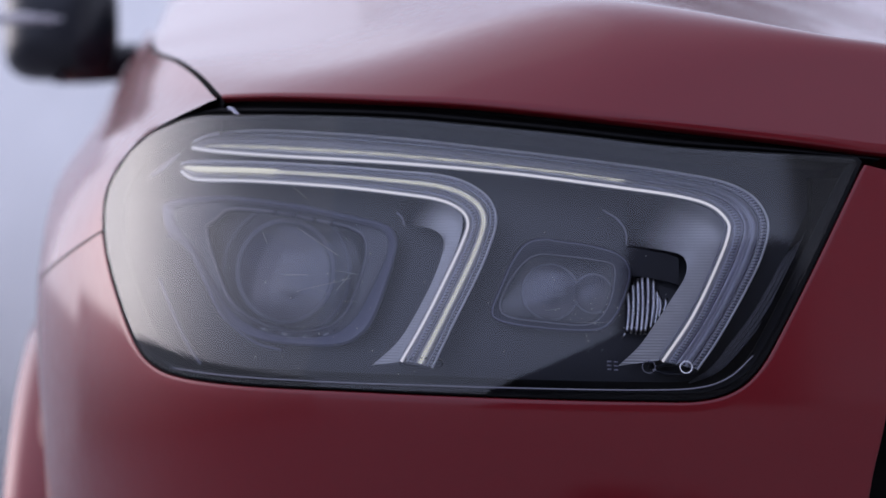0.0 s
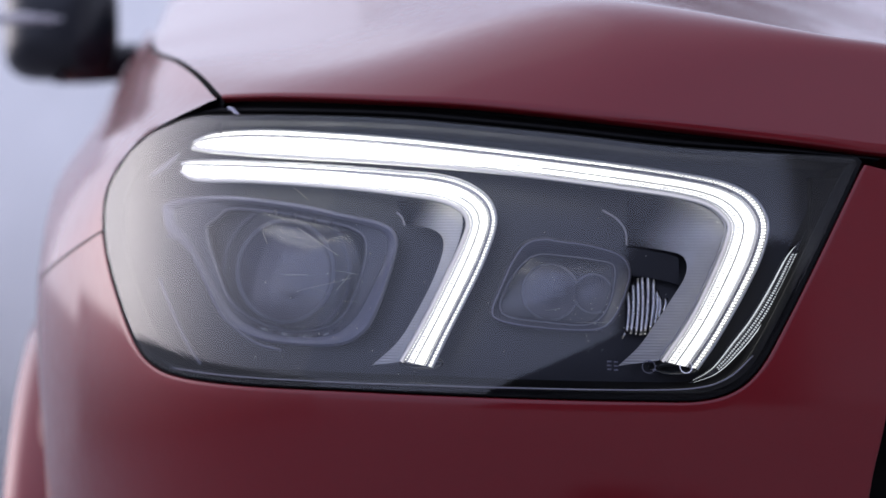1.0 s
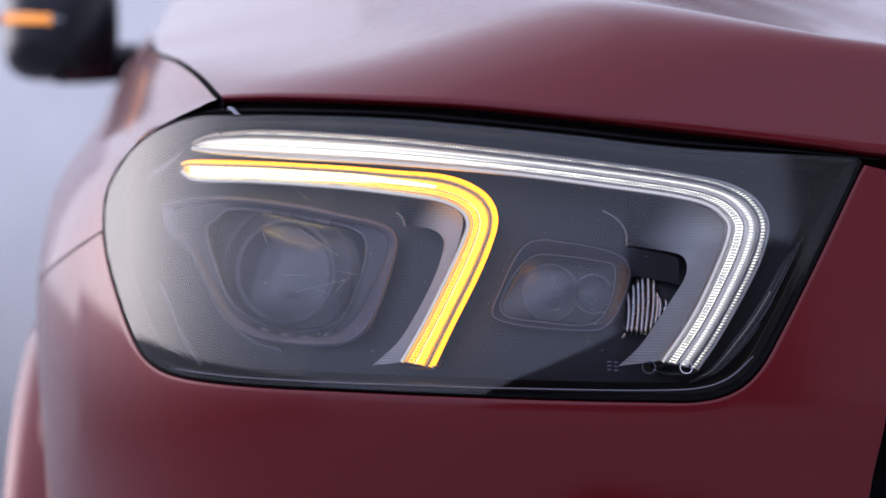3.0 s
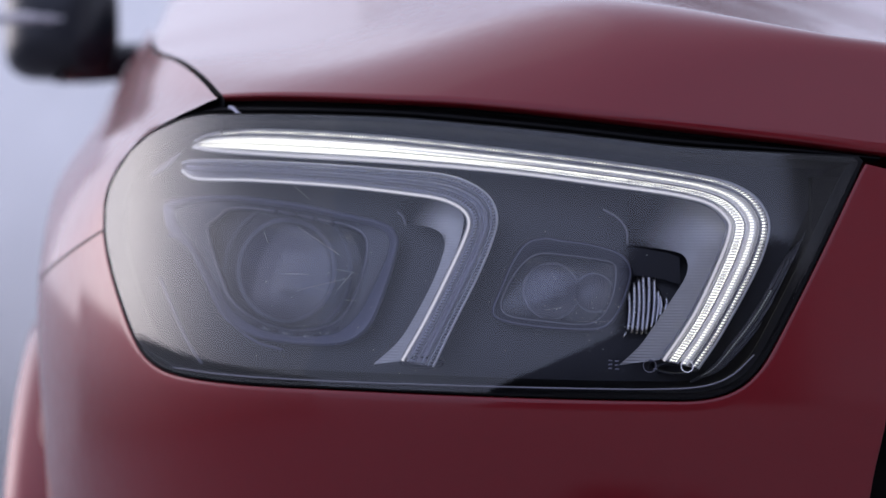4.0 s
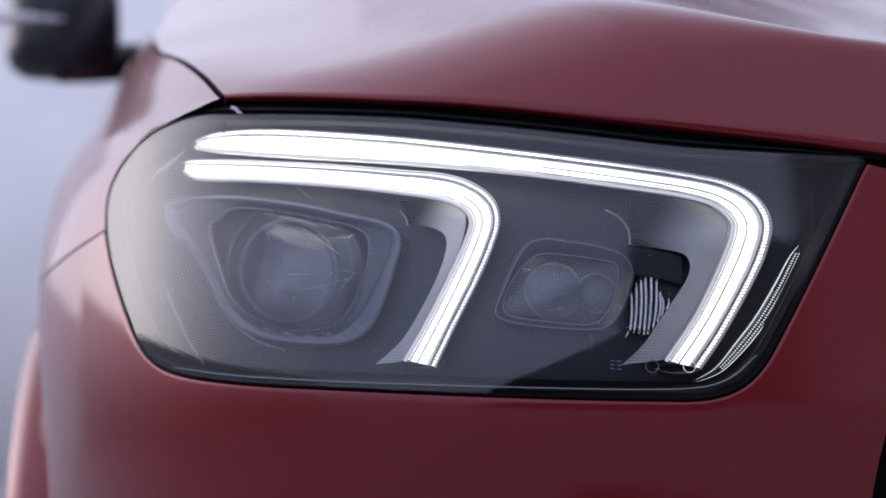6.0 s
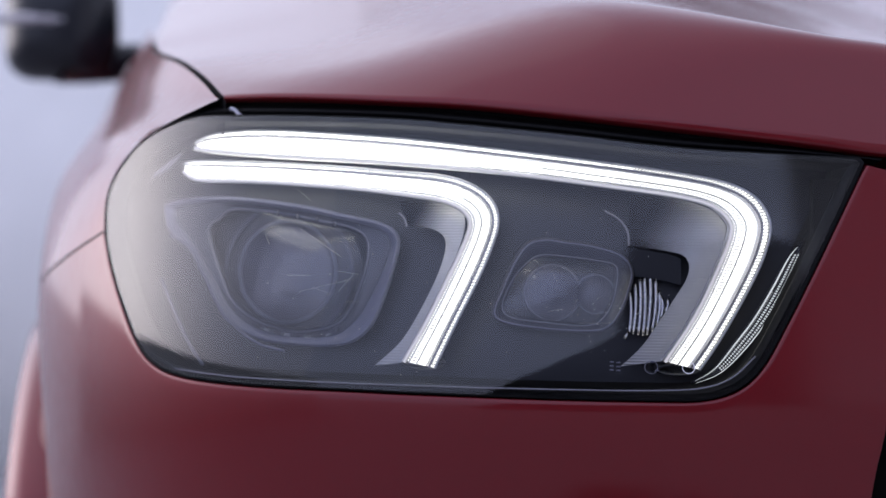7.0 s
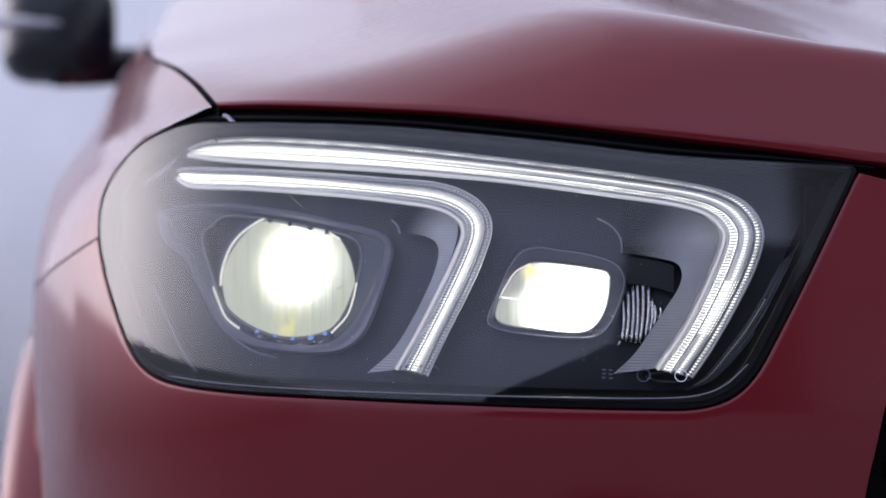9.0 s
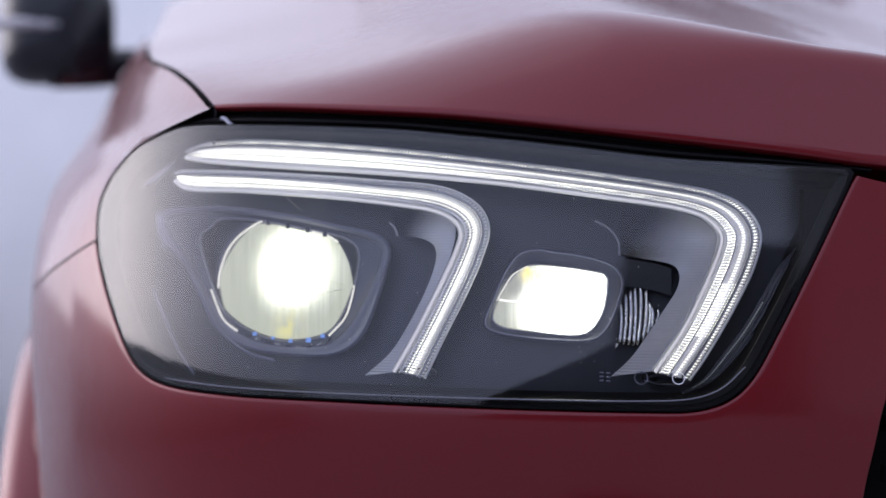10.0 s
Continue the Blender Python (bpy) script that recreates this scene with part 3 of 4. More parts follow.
outer_low = prisms(OUT_A, OUT_B, [(0.05, 0.13), (0.33, 0.42), (0.55, 0.80)], WHITE_LOW, "outer_led_dim", 0.0395, 250)
outer_line = led(OUT_A, OUT_B, [(0.46, 0.80)], WHITE_LOW, "outer_led_line", 0.0392, (0.0, 0.62), 0.2)
inner_low = prisms(IN_A, IN_B, [(0.16, 0.30), (0.42, 0.68)], WHITE_LOW, "inner_led_dim", 0.0395, 170)
inner_line = led(IN_A, IN_B, [(0.34, 0.76)], WHITE_LOW, "inner_led_line", 0.0392, (0.0, 0.56), 0.2)
outer_mid = led(OUT_A, OUT_B, [(0.36, 0.44), (0.52, 0.80)], WHITE_MID, "outer_led_middle", 0.038)
inner_mid = led(IN_A, IN_B, [(0.18, 0.28), (0.40, 0.80)], WHITE_MID, "inner_led_middle", 0.038)
outer_high = led(OUT_A, OUT_B, [(0.02, 0.13), (0.31, 0.58), (0.62, 0.70)], WHITE_LEG, "outer_led_full", 0.037, (0.5, 1.0))
outer_long = led(OUT_A, OUT_B, [(0.03, 0.15), (0.22, 0.26), (0.31, 0.98)], WHITE_HIGH, "outer_led_full", 0.037, (0.0, 0.60), 0.45)
outer_dots = prisms(OUT_A, OUT_B, [(0.74, 0.86)], WHITE_LEG, "outer_led_prisms", 0.0365, 250, (0.5, 1.0))
inner_high = led(IN_A, IN_B, [(0.05, 0.17), (0.22, 0.80)], WHITE_LEG, "inner_led_full", 0.037)
inner_long = led(IN_A, IN_B, [(0.03, 0.97)], WHITE_HIGH, "inner_led_full", 0.0368, (0.0, 0.62), 0.5)
# glowing prisms that imitate the beam's reflection in the guide, no separate LED
spill_spot = prisms(OUT_A, OUT_B, [(0.10, 0.30), (0.36, 0.56)], WHITE_LOW, "beam_spill_spot", 0.038, 250, (0.86, 0.94))
inner_dots = prisms(IN_A, IN_B, [(0.82, 0.93)], WHITE_LEG, "inner_led_prisms", 0.0365, 170, (0.5, 1.0))
inner_amber = led(IN_A, IN_B, [(0.02, 0.92)], AMBER, "indicator_led")
inner_core = led(IN_A, IN_B, [(0.14, 0.82)], AMBER_CORE, "indicator_led_core", 0.038, (0.02, 0.56), 0.12)
inner_amber_dots = prisms(IN_A, IN_B, [(0.05, 0.19), (0.25, 0.56), (0.62, 0.80)], AMBER_YELLOW, "indicator_led_prisms", 0.0385, 170, (0.4, 1.0))
inner_amber_edge = led(IN_A, IN_B, [(-0.04, 0.10)], AMBER, "indicator_led_edge", 0.0270, (0.0, 0.995))
inner_amber_line = led(IN_A, IN_B, [(0.56, 0.62)], AMBER_CORE, "indicator_led_line", 0.038, (0.5, 1.0))

ring48 = np.array([(math.cos(a), math.sin(a)) for a in np.linspace(0, 2 * math.pi, 48, endpoint=False)])


def around(points, mid, n=96):
    """A closed curve sampled at even angles round a middle."""
    c = smooth_curve(points, 400, True) - mid
    ang, rad = np.arctan2(c[:, 1], c[:, 0]), np.linalg.norm(c, axis=1)
    at = np.linspace(-np.pi, np.pi, n, endpoint=False)
    rad = np.interp(at, np.sort(ang), rad[np.argsort(ang)], period=2 * np.pi)
    return np.array(mid) + np.stack([np.cos(at), np.sin(at)], 1) * rad[:, None]


def loop_tube(curve, off, r):
    return tube(lay(np.vstack([curve, curve[:1]]), off), r, 6)


# main projector: a bevelled surround, a sunk shelf, a lens with clipped sides
PMID = np.array((-0.118, 0.864))
POD_A = around([(-0.2269, 0.9191), (-0.1726, 0.922), (-0.1147, 0.9152), (-0.0761, 0.907), (-0.0463, 0.9), (-0.0348, 0.8899), (-0.036, 0.8731), (-0.0489, 0.8337), (-0.061, 0.8155), (-0.0811, 0.807), (-0.1192, 0.8073), (-0.1489, 0.8125), (-0.1733, 0.8268), (-0.1915, 0.8566), (-0.2061, 0.8791), (-0.2242, 0.8924), (-0.2296, 0.9058)], PMID, 144)
POD_M = around([(-0.2184, 0.9134), (-0.1735, 0.9180), (-0.1153, 0.9110), (-0.0764, 0.9030), (-0.0512, 0.8962), (-0.0410, 0.8878), (-0.0432, 0.8715), (-0.0585, 0.8379), (-0.0719, 0.8210), (-0.0869, 0.8136), (-0.12, 0.8126), (-0.1466, 0.8184), (-0.1667, 0.8315), (-0.1836, 0.8566), (-0.1985, 0.8791), (-0.2128, 0.8946), (-0.2196, 0.9041)], PMID, 144)
POD_B = around([(-0.1901, 0.8945), (-0.1802, 0.9051), (-0.1686, 0.9124), (-0.1323, 0.9096), (-0.0959, 0.9026), (-0.0703, 0.8969), (-0.0582, 0.8863), (-0.0604, 0.8622), (-0.0727, 0.8325), (-0.0883, 0.8204), (-0.1171, 0.8167), (-0.1437, 0.8235), (-0.1646, 0.8365), (-0.175, 0.8528)], PMID, 144)
LENS_A = smooth_curve([(-0.1371, 0.9094), (-0.1071, 0.9047), (-0.0779, 0.897), (-0.0676, 0.8846), (-0.0618, 0.8662), (-0.0622, 0.8478), (-0.0707, 0.8268), (-0.0863, 0.8172), (-0.1086, 0.8143), (-0.1316, 0.8172), (-0.1526, 0.8224), (-0.1661, 0.8352), (-0.1726, 0.8588), (-0.1687, 0.8781), (-0.1556, 0.8973)], 96, True)
part("projector_bezel", sheet([lay(POD_A, 0.068), lay(POD_A, 0.052), lay(shrink(POD_A, 0.0015), 0.0492), lay(shrink(POD_A, 0.003), 0.0490), lay(POD_M, 0.0545), lay(shrink(POD_M, 0.001), 0.0565)], True), BEVEL, lamp, "dark grey bevelled projector surround")
part("projector_shelf", sheet([lay(shrink(POD_M, 0.0008), 0.0560), lay(POD_B, 0.0590), lay(shrink(POD_B, 0.0015), 0.0585), lay(shrink(POD_B, 0.003), 0.0670)], True), POD, lamp, "sunk dark shelf round the lens")
part("bezel_rim", loop_tube(shrink(POD_B, 0.0006), 0.0585, 0.0007), TRIM, lamp, "pale moulded rim")
part("bezel_rim", loop_tube(shrink(POD_A, 0.0022), 0.0490, 0.0006), BEVEL, lamp)
part("projector_lens", sheet(disc_rows(LENS_A, 0.058, 12, 0.012), True), LENS, lamp, "large clear projector lens")
beam_low = part("beam_led_dim", sheet(disc_rows(shrink(LENS_A, 0.002), 0.0635, 8), True),
                beam("beam_led_dim", lay(LENS_A.mean(0)[None] + (0.016, 0.012), 0.06)[0], 0.06, (0.32, 0.32, 0.18), (0.18, 0.195, 0.14), 1.1,
                     [((-0.1480, 0.8420), 0.022, (0.13, 0.16, 0.20)), ((-0.1000, 0.8330), 0.016, (0.16, 0.18, 0.20))]), lamp)
# yellow upper edge: a hot cap that breaks up into rows of dots
cap_hi = [(-0.1661, 0.8855), (-0.1572, 0.8982), (-0.1482, 0.9045), (-0.1358, 0.9078), (-0.1145, 0.9045), (-0.0972, 0.9005), (-0.0759, 0.8950)]
cap_lo = [(-0.1661, 0.8849), (-0.1580, 0.8938), (-0.1480, 0.8983), (-0.1337, 0.8993), (-0.1144, 0.8997), (-0.0954, 0.8984), (-0.0759, 0.8940)]
beam_cap = part("beam_led_cap", sheet(band(cap_hi, cap_lo, 60, np.linspace(0, 1, 4), lambda v: 0.0625)), glow("hot_led_edge", (1.0, 0.85, 0.14), 3.0), lamp)
cap = []
for k, (a, b) in enumerate(zip([(-0.1566, 0.8962), (-0.1592, 0.8932), (-0.1618, 0.8901), (-0.1634, 0.8870)], [(-0.0759, 0.8966), (-0.0763, 0.8934), (-0.0990, 0.8903), (-0.1280, 0.8872)])):
    n = int((b[0] - a[0]) / 0.0036)
    for x, z in np.linspace(a, b, n) + (0.0018 * (k % 2), 0):
        y = float(skin(x, z)) + 0.0625
        h = 0.00120 - 0.00016 * k
        cap.append(block(x - h, x + h, y - 0.0003, y, z - h * 0.7, z + h * 0.7))
beam_top = tagged(part("beam_led_edge", joined(*cap), glow("yellow_led_edge", (1.0, 0.70, 0.0), 1.7), lamp), kind="stuff")
beam_high = part("beam_led_full", sheet(disc_rows(shrink(LENS_A, 0.002), 0.0615, 8), True),
                 beam("beam_led_full", lay(LENS_A.mean(0)[None] + (0.006, 0.014), 0.06)[0], 0.046, (0.97, 1.0, 0.70), (0.105, 0.11, 0.076), 5.4,
                      [((-0.1130, 0.8290), 0.013, (0.17, 0.16, 0.057))]), lamp)

mid = np.array((-0.1240, 0.8610))
part("inner_lens", sheet(disc_rows(mid + ring48 * 0.037, 0.0690, 10, 0.004), True), INNER, lamp, "grey round inner lens")
for r, d in ((0.0535, 0.0655), (0.0410, 0.0660)):
    ring_c = mid + (0.001, 0.002) + ring48 * r
    part("lens_ring", sheet([lay(ring_c, d + 0.002), lay(ring_c, d), lay(shrink(ring_c, 0.0035), d + 0.0015)], True), POD if r > 0.05 else SPACER, lamp)
part("inner_lens", sheet(disc_rows(mid + (0.004, -0.003) + ring48 * 0.020, 0.0672, 8, 0.003), True), INNER, lamp, "grey round inner lens")

# small projector
SMID = np.array((0.0860, 0.8500))
SP_A = around([(0.0344, 0.8337), (0.0409, 0.8512), (0.0503, 0.8718), (0.0611, 0.8855), (0.0750, 0.8888), (0.0866, 0.8871), (0.1085, 0.8840), (0.1300, 0.8770), (0.1380, 0.8646), (0.1348, 0.8486), (0.1273, 0.8313), (0.1171, 0.8212), (0.1013, 0.8191), (0.0697, 0.8209), (0.0420, 0.8256)], SMID)
SP_M = around([(0.0390, 0.8350), (0.0452, 0.8525), (0.0545, 0.8692), (0.0646, 0.8790), (0.0780, 0.8812), (0.0866, 0.8803), (0.1085, 0.8770), (0.1270, 0.8718), (0.1335, 0.8630), (0.1300, 0.8475), (0.1225, 0.8320), (0.1130, 0.8226), (0.0990, 0.8208), (0.0690, 0.8230), (0.0445, 0.8275)], SMID)
SP_B = around([(0.0417, 0.8390), (0.0493, 0.8571), (0.0601, 0.8704), (0.0714, 0.8762), (0.0918, 0.8750), (0.1160, 0.8715), (0.1255, 0.8684), (0.1265, 0.8584), (0.1227, 0.8409), (0.1138, 0.8279), (0.1008, 0.8240), (0.0719, 0.8264), (0.0476, 0.8300)], SMID)
part("small_projector_bezel", sheet([lay(SP_A, 0.068), lay(SP_A, 0.054), lay(shrink(SP_A, 0.0012), 0.0512), lay(shrink(SP_A, 0.0024), 0.0512), lay(SP_M, 0.0545), lay(shrink(SP_M, 0.001), 0.0552), lay(SP_B, 0.0565), lay(shrink(SP_B, 0.002), 0.064)], True), POD, lamp, "dark grey projector surround")
part("bezel_rim", loop_tube(shrink(SP_A, 0.0018), 0.0512, 0.0006), BEVEL, lamp)
part("bezel_rim", loop_tube(shrink(SP_B, 0.0003), 0.0562, 0.0005), TRIM, lamp)
part("small_projector_lens", sheet(disc_rows(SP_B, 0.056, 10, 0.006), True), LENS, lamp, "small clear projector lens")
for (x, z), r in (((0.0796, 0.8481), 0.0215), ((0.1110, 0.8470), 0.0150)):
    disc = np.array((x, z)) + ring48 * r
    part("inner_lens", sheet(disc_rows(disc, 0.066, 8, 0.004), True), INNER, lamp, "grey round inner lens")
    part("lens_ring", sheet([lay(disc, 0.0665), lay(disc, 0.0648), lay(shrink(disc, 0.002), 0.0655)], True), SPACER, lamp)
small_low = part("small_led_dim", sheet(disc_rows(shrink(SP_B, 0.001), 0.062, 8), True),
                 beam("small_led_dim", lay(np.array([(0.1046, 0.8406)]), 0.06)[0], 0.05, (0.46, 0.46, 0.33), (0.20, 0.20, 0.16), 1.0,
                      [((0.0885, 0.8690), 0.012, (0.75, 0.66, 0.08)), ((0.1140, 0.8672), 0.011, (1.0, 0.62, 0.02)), ((0.0598, 0.8385), 0.0085, (0.62, 0.55, 0.06)), ((0.0690, 0.8365), 0.0065, (0.40, 0.50, 0.85))]), lamp)
small_line = part("small_led_line", tube(lay(smooth_curve([(0.0501, 0.8554), (0.073, 0.853), (0.095, 0.85), (0.1203, 0.8479)], 12), 0.0605), 0.0013, 6), glow("line_led", (1.0, 0.98, 0.75), 2.5), lamp)
small_high = part("small_led_full", sheet(disc_rows(shrink(SP_B, 0.001), 0.060, 8), True),
                  beam("small_led_full", lay(np.array([(0.1000, 0.8440)]), 0.06)[0], 0.050, (0.98, 1.0, 0.74), (0.038, 0.039, 0.028), 13.0,
                       [((0.0730, 0.8700), 0.009, (0.19, 0.14, 0.008)), ((0.0560, 0.8610), 0.011, (0.031, 0.031, 0.024))]), lamp)
small_bar = part("small_led_line", tube(lay(smooth_curve([(0.0470, 0.8500), (0.056, 0.849), (0.068, 0.848)], 8), 0.0590), 0.0007, 6), glow("line_led_full", (1.0, 0.98, 0.85), 1.6), lamp)

# cut edges of both lenses, given a glow that imitates caught beam light
RIM = glow("lens_rim_glow", (1.0, 0.98, 0.85), 0.9)
rims = []
for pts, off, r in (([(-0.1715, 0.8568), (-0.1707, 0.8686), (-0.1652, 0.8847), (-0.1564, 0.8965), (-0.1439, 0.9056), (-0.1359, 0.9093)], 0.0565, 0.0008),
                    ([(-0.1778, 0.8558), (-0.1724, 0.8433), (-0.1656, 0.8318), (-0.1545, 0.8241)], 0.0560, 0.0007),
                    ([(-0.0617, 0.8602), (-0.0642, 0.8481), (-0.069, 0.8352), (-0.0808, 0.8222)], 0.0560, 0.0007),
                    ([(-0.0950, 0.9012), (-0.0831, 0.8980), (-0.0747, 0.8932)], 0.0560, 0.0007),
                    ([(0.045, 0.8495), (0.0506, 0.8592), (0.0573, 0.8688), (0.0680, 0.8750)], 0.0555, 0.0005),
                    ([(0.1257, 0.8656), (0.1241, 0.8574), (0.1191, 0.8436), (0.1120, 0.8300)], 0.0555, 0.0005)):
    rims.append(part("lens_rim", tube(lay(smooth_curve(pts, 24), off), r, 6), RIM, lamp, "lens rim with an added glow for the beam it catches"))
# blue-tinged teeth along the lens's lower edge and dark notches along its upper one
# glow imitates beam light split blue in the facets; teeth are no lamps
TOOTH = glow("lens_tooth_glow", (0.22, 0.42, 0.95), 0.8)
for (x, z), s in zip([(-0.1400, 0.8222), (-0.1251, 0.8194), (-0.1110, 0.8176), (-0.0967, 0.8184), (-0.0857, 0.8218)], (0.0015, 0.0012, 0.0015, 0.0019, 0.0016)):
    y = float(skin(x, z)) + 0.0575
    rims.append(part("lens_tooth", block(x - s, x + s, y - 0.0006, y, z - s * 0.8, z + s), TOOTH, lamp))
for x, z in [(-0.1296, 0.9078), (-0.1138, 0.9050), (-0.0980, 0.9018), (-0.0844, 0.8987)]:
    y = float(skin(x, z)) + 0.0475
    part("lens_notch", block(x - 0.0015, x + 0.0015, y - 0.0006, y, z - 0.0017, z + 0.0024), POD, lamp)
low_rim = smooth_curve([(-0.1687, 0.8539), (-0.1633, 0.8343), (-0.1474, 0.8217), (-0.1266, 0.8159), (-0.1019, 0.8132), (-0.0822, 0.8182), (-0.0686, 0.8330), (-0.0627, 0.8529)], 19)
for k in range(5, 14):
    part("lens_facet", tube(lay(np.array([low_rim[k], low_rim[k] * 0.5 + low_rim[k + 1] * 0.5]), 0.0555), 0.0007, 5), FACET[k % 2], lamp)

# dark sockets in which the bars end
for x, z in [(-0.0161, 0.7958), (0.1672, 0.7936)]:
    socket = np.array((x, z)) + np.array([(0.0165 * math.cos(a), 0.0048 * math.sin(a)) for a in np.linspace(0, 2 * math.pi, 32, endpoint=False)])
    part("bar_socket", sheet([lay(socket, 0.07), lay(socket, 0.045), lay(shrink(socket, 0.001), 0.0435), lay(shrink(socket, 0.003), 0.05)], True), BEZEL, lamp)


# ribbed silver panels inside each hook
def ribs(a, b, name, lean, fade, mat):
    """A scooped panel moulded into fine level fins, 2 mm apart; it leans forward where it runs out beside the hook's upper arm."""
    n = 420
    p, q = smooth_curve(a, n), smooth_curve(b, n)
    middle = (a[0][1] + b[0][1]) / 2
    run = np.clip(1 - np.arange(n) / (fade * n), 0, 1)
    rows = []
    for v in np.linspace(0, 1, 70):
        row = lay(p + (q - p) * v, 0.047)
        row[:, 1] += 0.00012 * np.sin(row[:, 2] * 2 * math.pi / 0.0021) - lean * run ** 2 * (row[:, 2] - middle)
        rows.append(row)
    return part(name, sheet(rows), mat, lamp, "finely ribbed silver panel")


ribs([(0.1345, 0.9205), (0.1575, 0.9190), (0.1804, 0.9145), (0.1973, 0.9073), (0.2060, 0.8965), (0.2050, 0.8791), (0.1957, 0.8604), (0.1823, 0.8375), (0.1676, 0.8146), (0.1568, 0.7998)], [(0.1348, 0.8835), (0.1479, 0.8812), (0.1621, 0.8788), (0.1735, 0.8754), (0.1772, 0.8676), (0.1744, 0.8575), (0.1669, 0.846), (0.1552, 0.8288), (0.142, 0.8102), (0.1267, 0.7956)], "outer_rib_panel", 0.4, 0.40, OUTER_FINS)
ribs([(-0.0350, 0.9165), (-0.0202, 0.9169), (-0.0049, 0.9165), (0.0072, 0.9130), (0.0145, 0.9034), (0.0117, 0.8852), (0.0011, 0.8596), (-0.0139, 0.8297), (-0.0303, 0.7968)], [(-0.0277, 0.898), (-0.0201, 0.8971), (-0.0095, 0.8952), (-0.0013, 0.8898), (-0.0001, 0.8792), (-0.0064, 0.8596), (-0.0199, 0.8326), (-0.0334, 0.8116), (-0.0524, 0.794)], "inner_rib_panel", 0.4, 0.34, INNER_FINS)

# chrome flutes beside the outer hook, of uneven height
for (x0, z0), (x1, z1) in zip([(0.1341, 0.8183), (0.1372, 0.8179), (0.1409, 0.8174), (0.1444, 0.8169), (0.1474, 0.8174), (0.1512, 0.8198), (0.1546, 0.8239), (0.1578, 0.8293), (0.161, 0.8341)], [(0.1355, 0.8484), (0.1394, 0.8549), (0.1429, 0.8584), (0.1461, 0.8608), (0.1505, 0.8626), (0.1545, 0.8587), (0.157, 0.8498), (0.1582, 0.8457), (0.1629, 0.8437)]):
    v = np.linspace(0, 1, 9)
    q = np.stack([x0 + (x1 - x0) * v + 0.0012 * np.sin(v * math.pi), z0 + (z1 - z0) * v], 1)
    part("reflector_flute", tube(lay(q, 0.060), 0.0014, 8), CHROME, lamp, "chrome fluted reflector strip")
part("reflector_foot", tube(lay(np.array([(0.1307, 0.8149), (0.1322, 0.8174), (0.1340, 0.8201)]), 0.057), 0.0013, 8), CHROME, lamp)
part("reflector_pocket", sheet([lay(smooth_curve([(0.1345, 0.8812), (0.1480, 0.8792), (0.1620, 0.8768), (0.1725, 0.8735)], 20) + (0, -d), 0.054 + 0.2 * d) for d in (0.0, 0.004, 0.012, 0.020)]), BEZEL, lamp, "dark hood over the reflector")
# side marker along the inner end
MARK_A = [(0.2607, 0.8920), (0.2548, 0.8734), (0.2435, 0.8492), (0.2287, 0.8265), (0.2127, 0.8068), (0.1956, 0.7912), (0.1760, 0.7834)]
MARK_B = [(0.2582, 0.8869), (0.2459, 0.8748), (0.2324, 0.8520), (0.2191, 0.8307), (0.2060, 0.8137), (0.1915, 0.7954), (0.1760, 0.7851)]
part("side_marker", sheet(band(MARK_A, MARK_B, 120, np.linspace(0, 1, 25), lambda v: 0.042 + 0.0015 * abs(math.sin(v * 12.6)))), FLUTED, lamp, "narrow clear fluted side marker")
# added glow that imitates light spilled by the bars on to the marker
marker_low = prisms(MARK_A, MARK_B, [(0.70, 0.78)], MARKER_DIM, "marker_spill_dim", 0.0395, 70, (0.35, 0.95))
marker_high = led(MARK_A, MARK_B, [(0.02, 0.10), (0.80, 0.90)], MARKER_FULL, "marker_spill", 0.0392, (0.06, 0.98))
marker_dots = prisms(MARK_A, MARK_B, [(0.20, 0.34), (0.46, 0.60)], MARKER_FULL, "marker_spill_prisms", 0.0392, 70, (0.12, 0.85))
# moulded steps on the bezel
part("bezel_step", tube(lay(smooth_curve([(0.1172, 0.9085), (0.1272, 0.9025), (0.1337, 0.8937), (0.1346, 0.8829)], 20), 0.05), 0.0008, 6), TRIM, lamp)
part("bezel_step", tube(lay(smooth_curve([(-0.035, 0.9076), (-0.0309, 0.9036), (-0.0288, 0.8975)], 12), 0.05), 0.0008, 6), TRIM, lamp)
part("bezel_rim", tube(lay(smooth_curve([(-0.2237, 0.8907), (-0.204, 0.8834), (-0.1883, 0.8583), (-0.1695, 0.827), (-0.1452, 0.8091), (-0.1221, 0.803)], 40), 0.047), 0.0010, 6), BEVEL, lamp)
part("bezel_rim", tube(lay(smooth_curve([(-0.2309, 0.8559), (-0.2201, 0.8349), (-0.2038, 0.8065), (-0.1905, 0.7897)], 30), 0.05), 0.0011, 6), BEVEL, lamp)
part("bezel_step", sheet(band([(-0.2400, 0.9415), (-0.2275, 0.9490), (-0.2110, 0.9585)], [(-0.2370, 0.9385), (-0.2235, 0.9450), (-0.2120, 0.9545)], 16, np.linspace(0, 1, 5), lambda v: 0.03 - 0.002 * math.sin(v * math.pi))), TRIM, lamp)
# bright moulded line round the cover's lower edge
part("cover_edge_line", tube(lay(smooth_curve([(-0.2070, 0.7891), (-0.1618, 0.7862), (-0.1017, 0.7848), (-0.019, 0.7838), (0.0774, 0.7825), (0.1375, 0.7823), (0.1755, 0.7841), (0.1972, 0.7915), (0.2137, 0.8065)], 90), -0.0006), 0.0005, 6), SPACER, lamp)
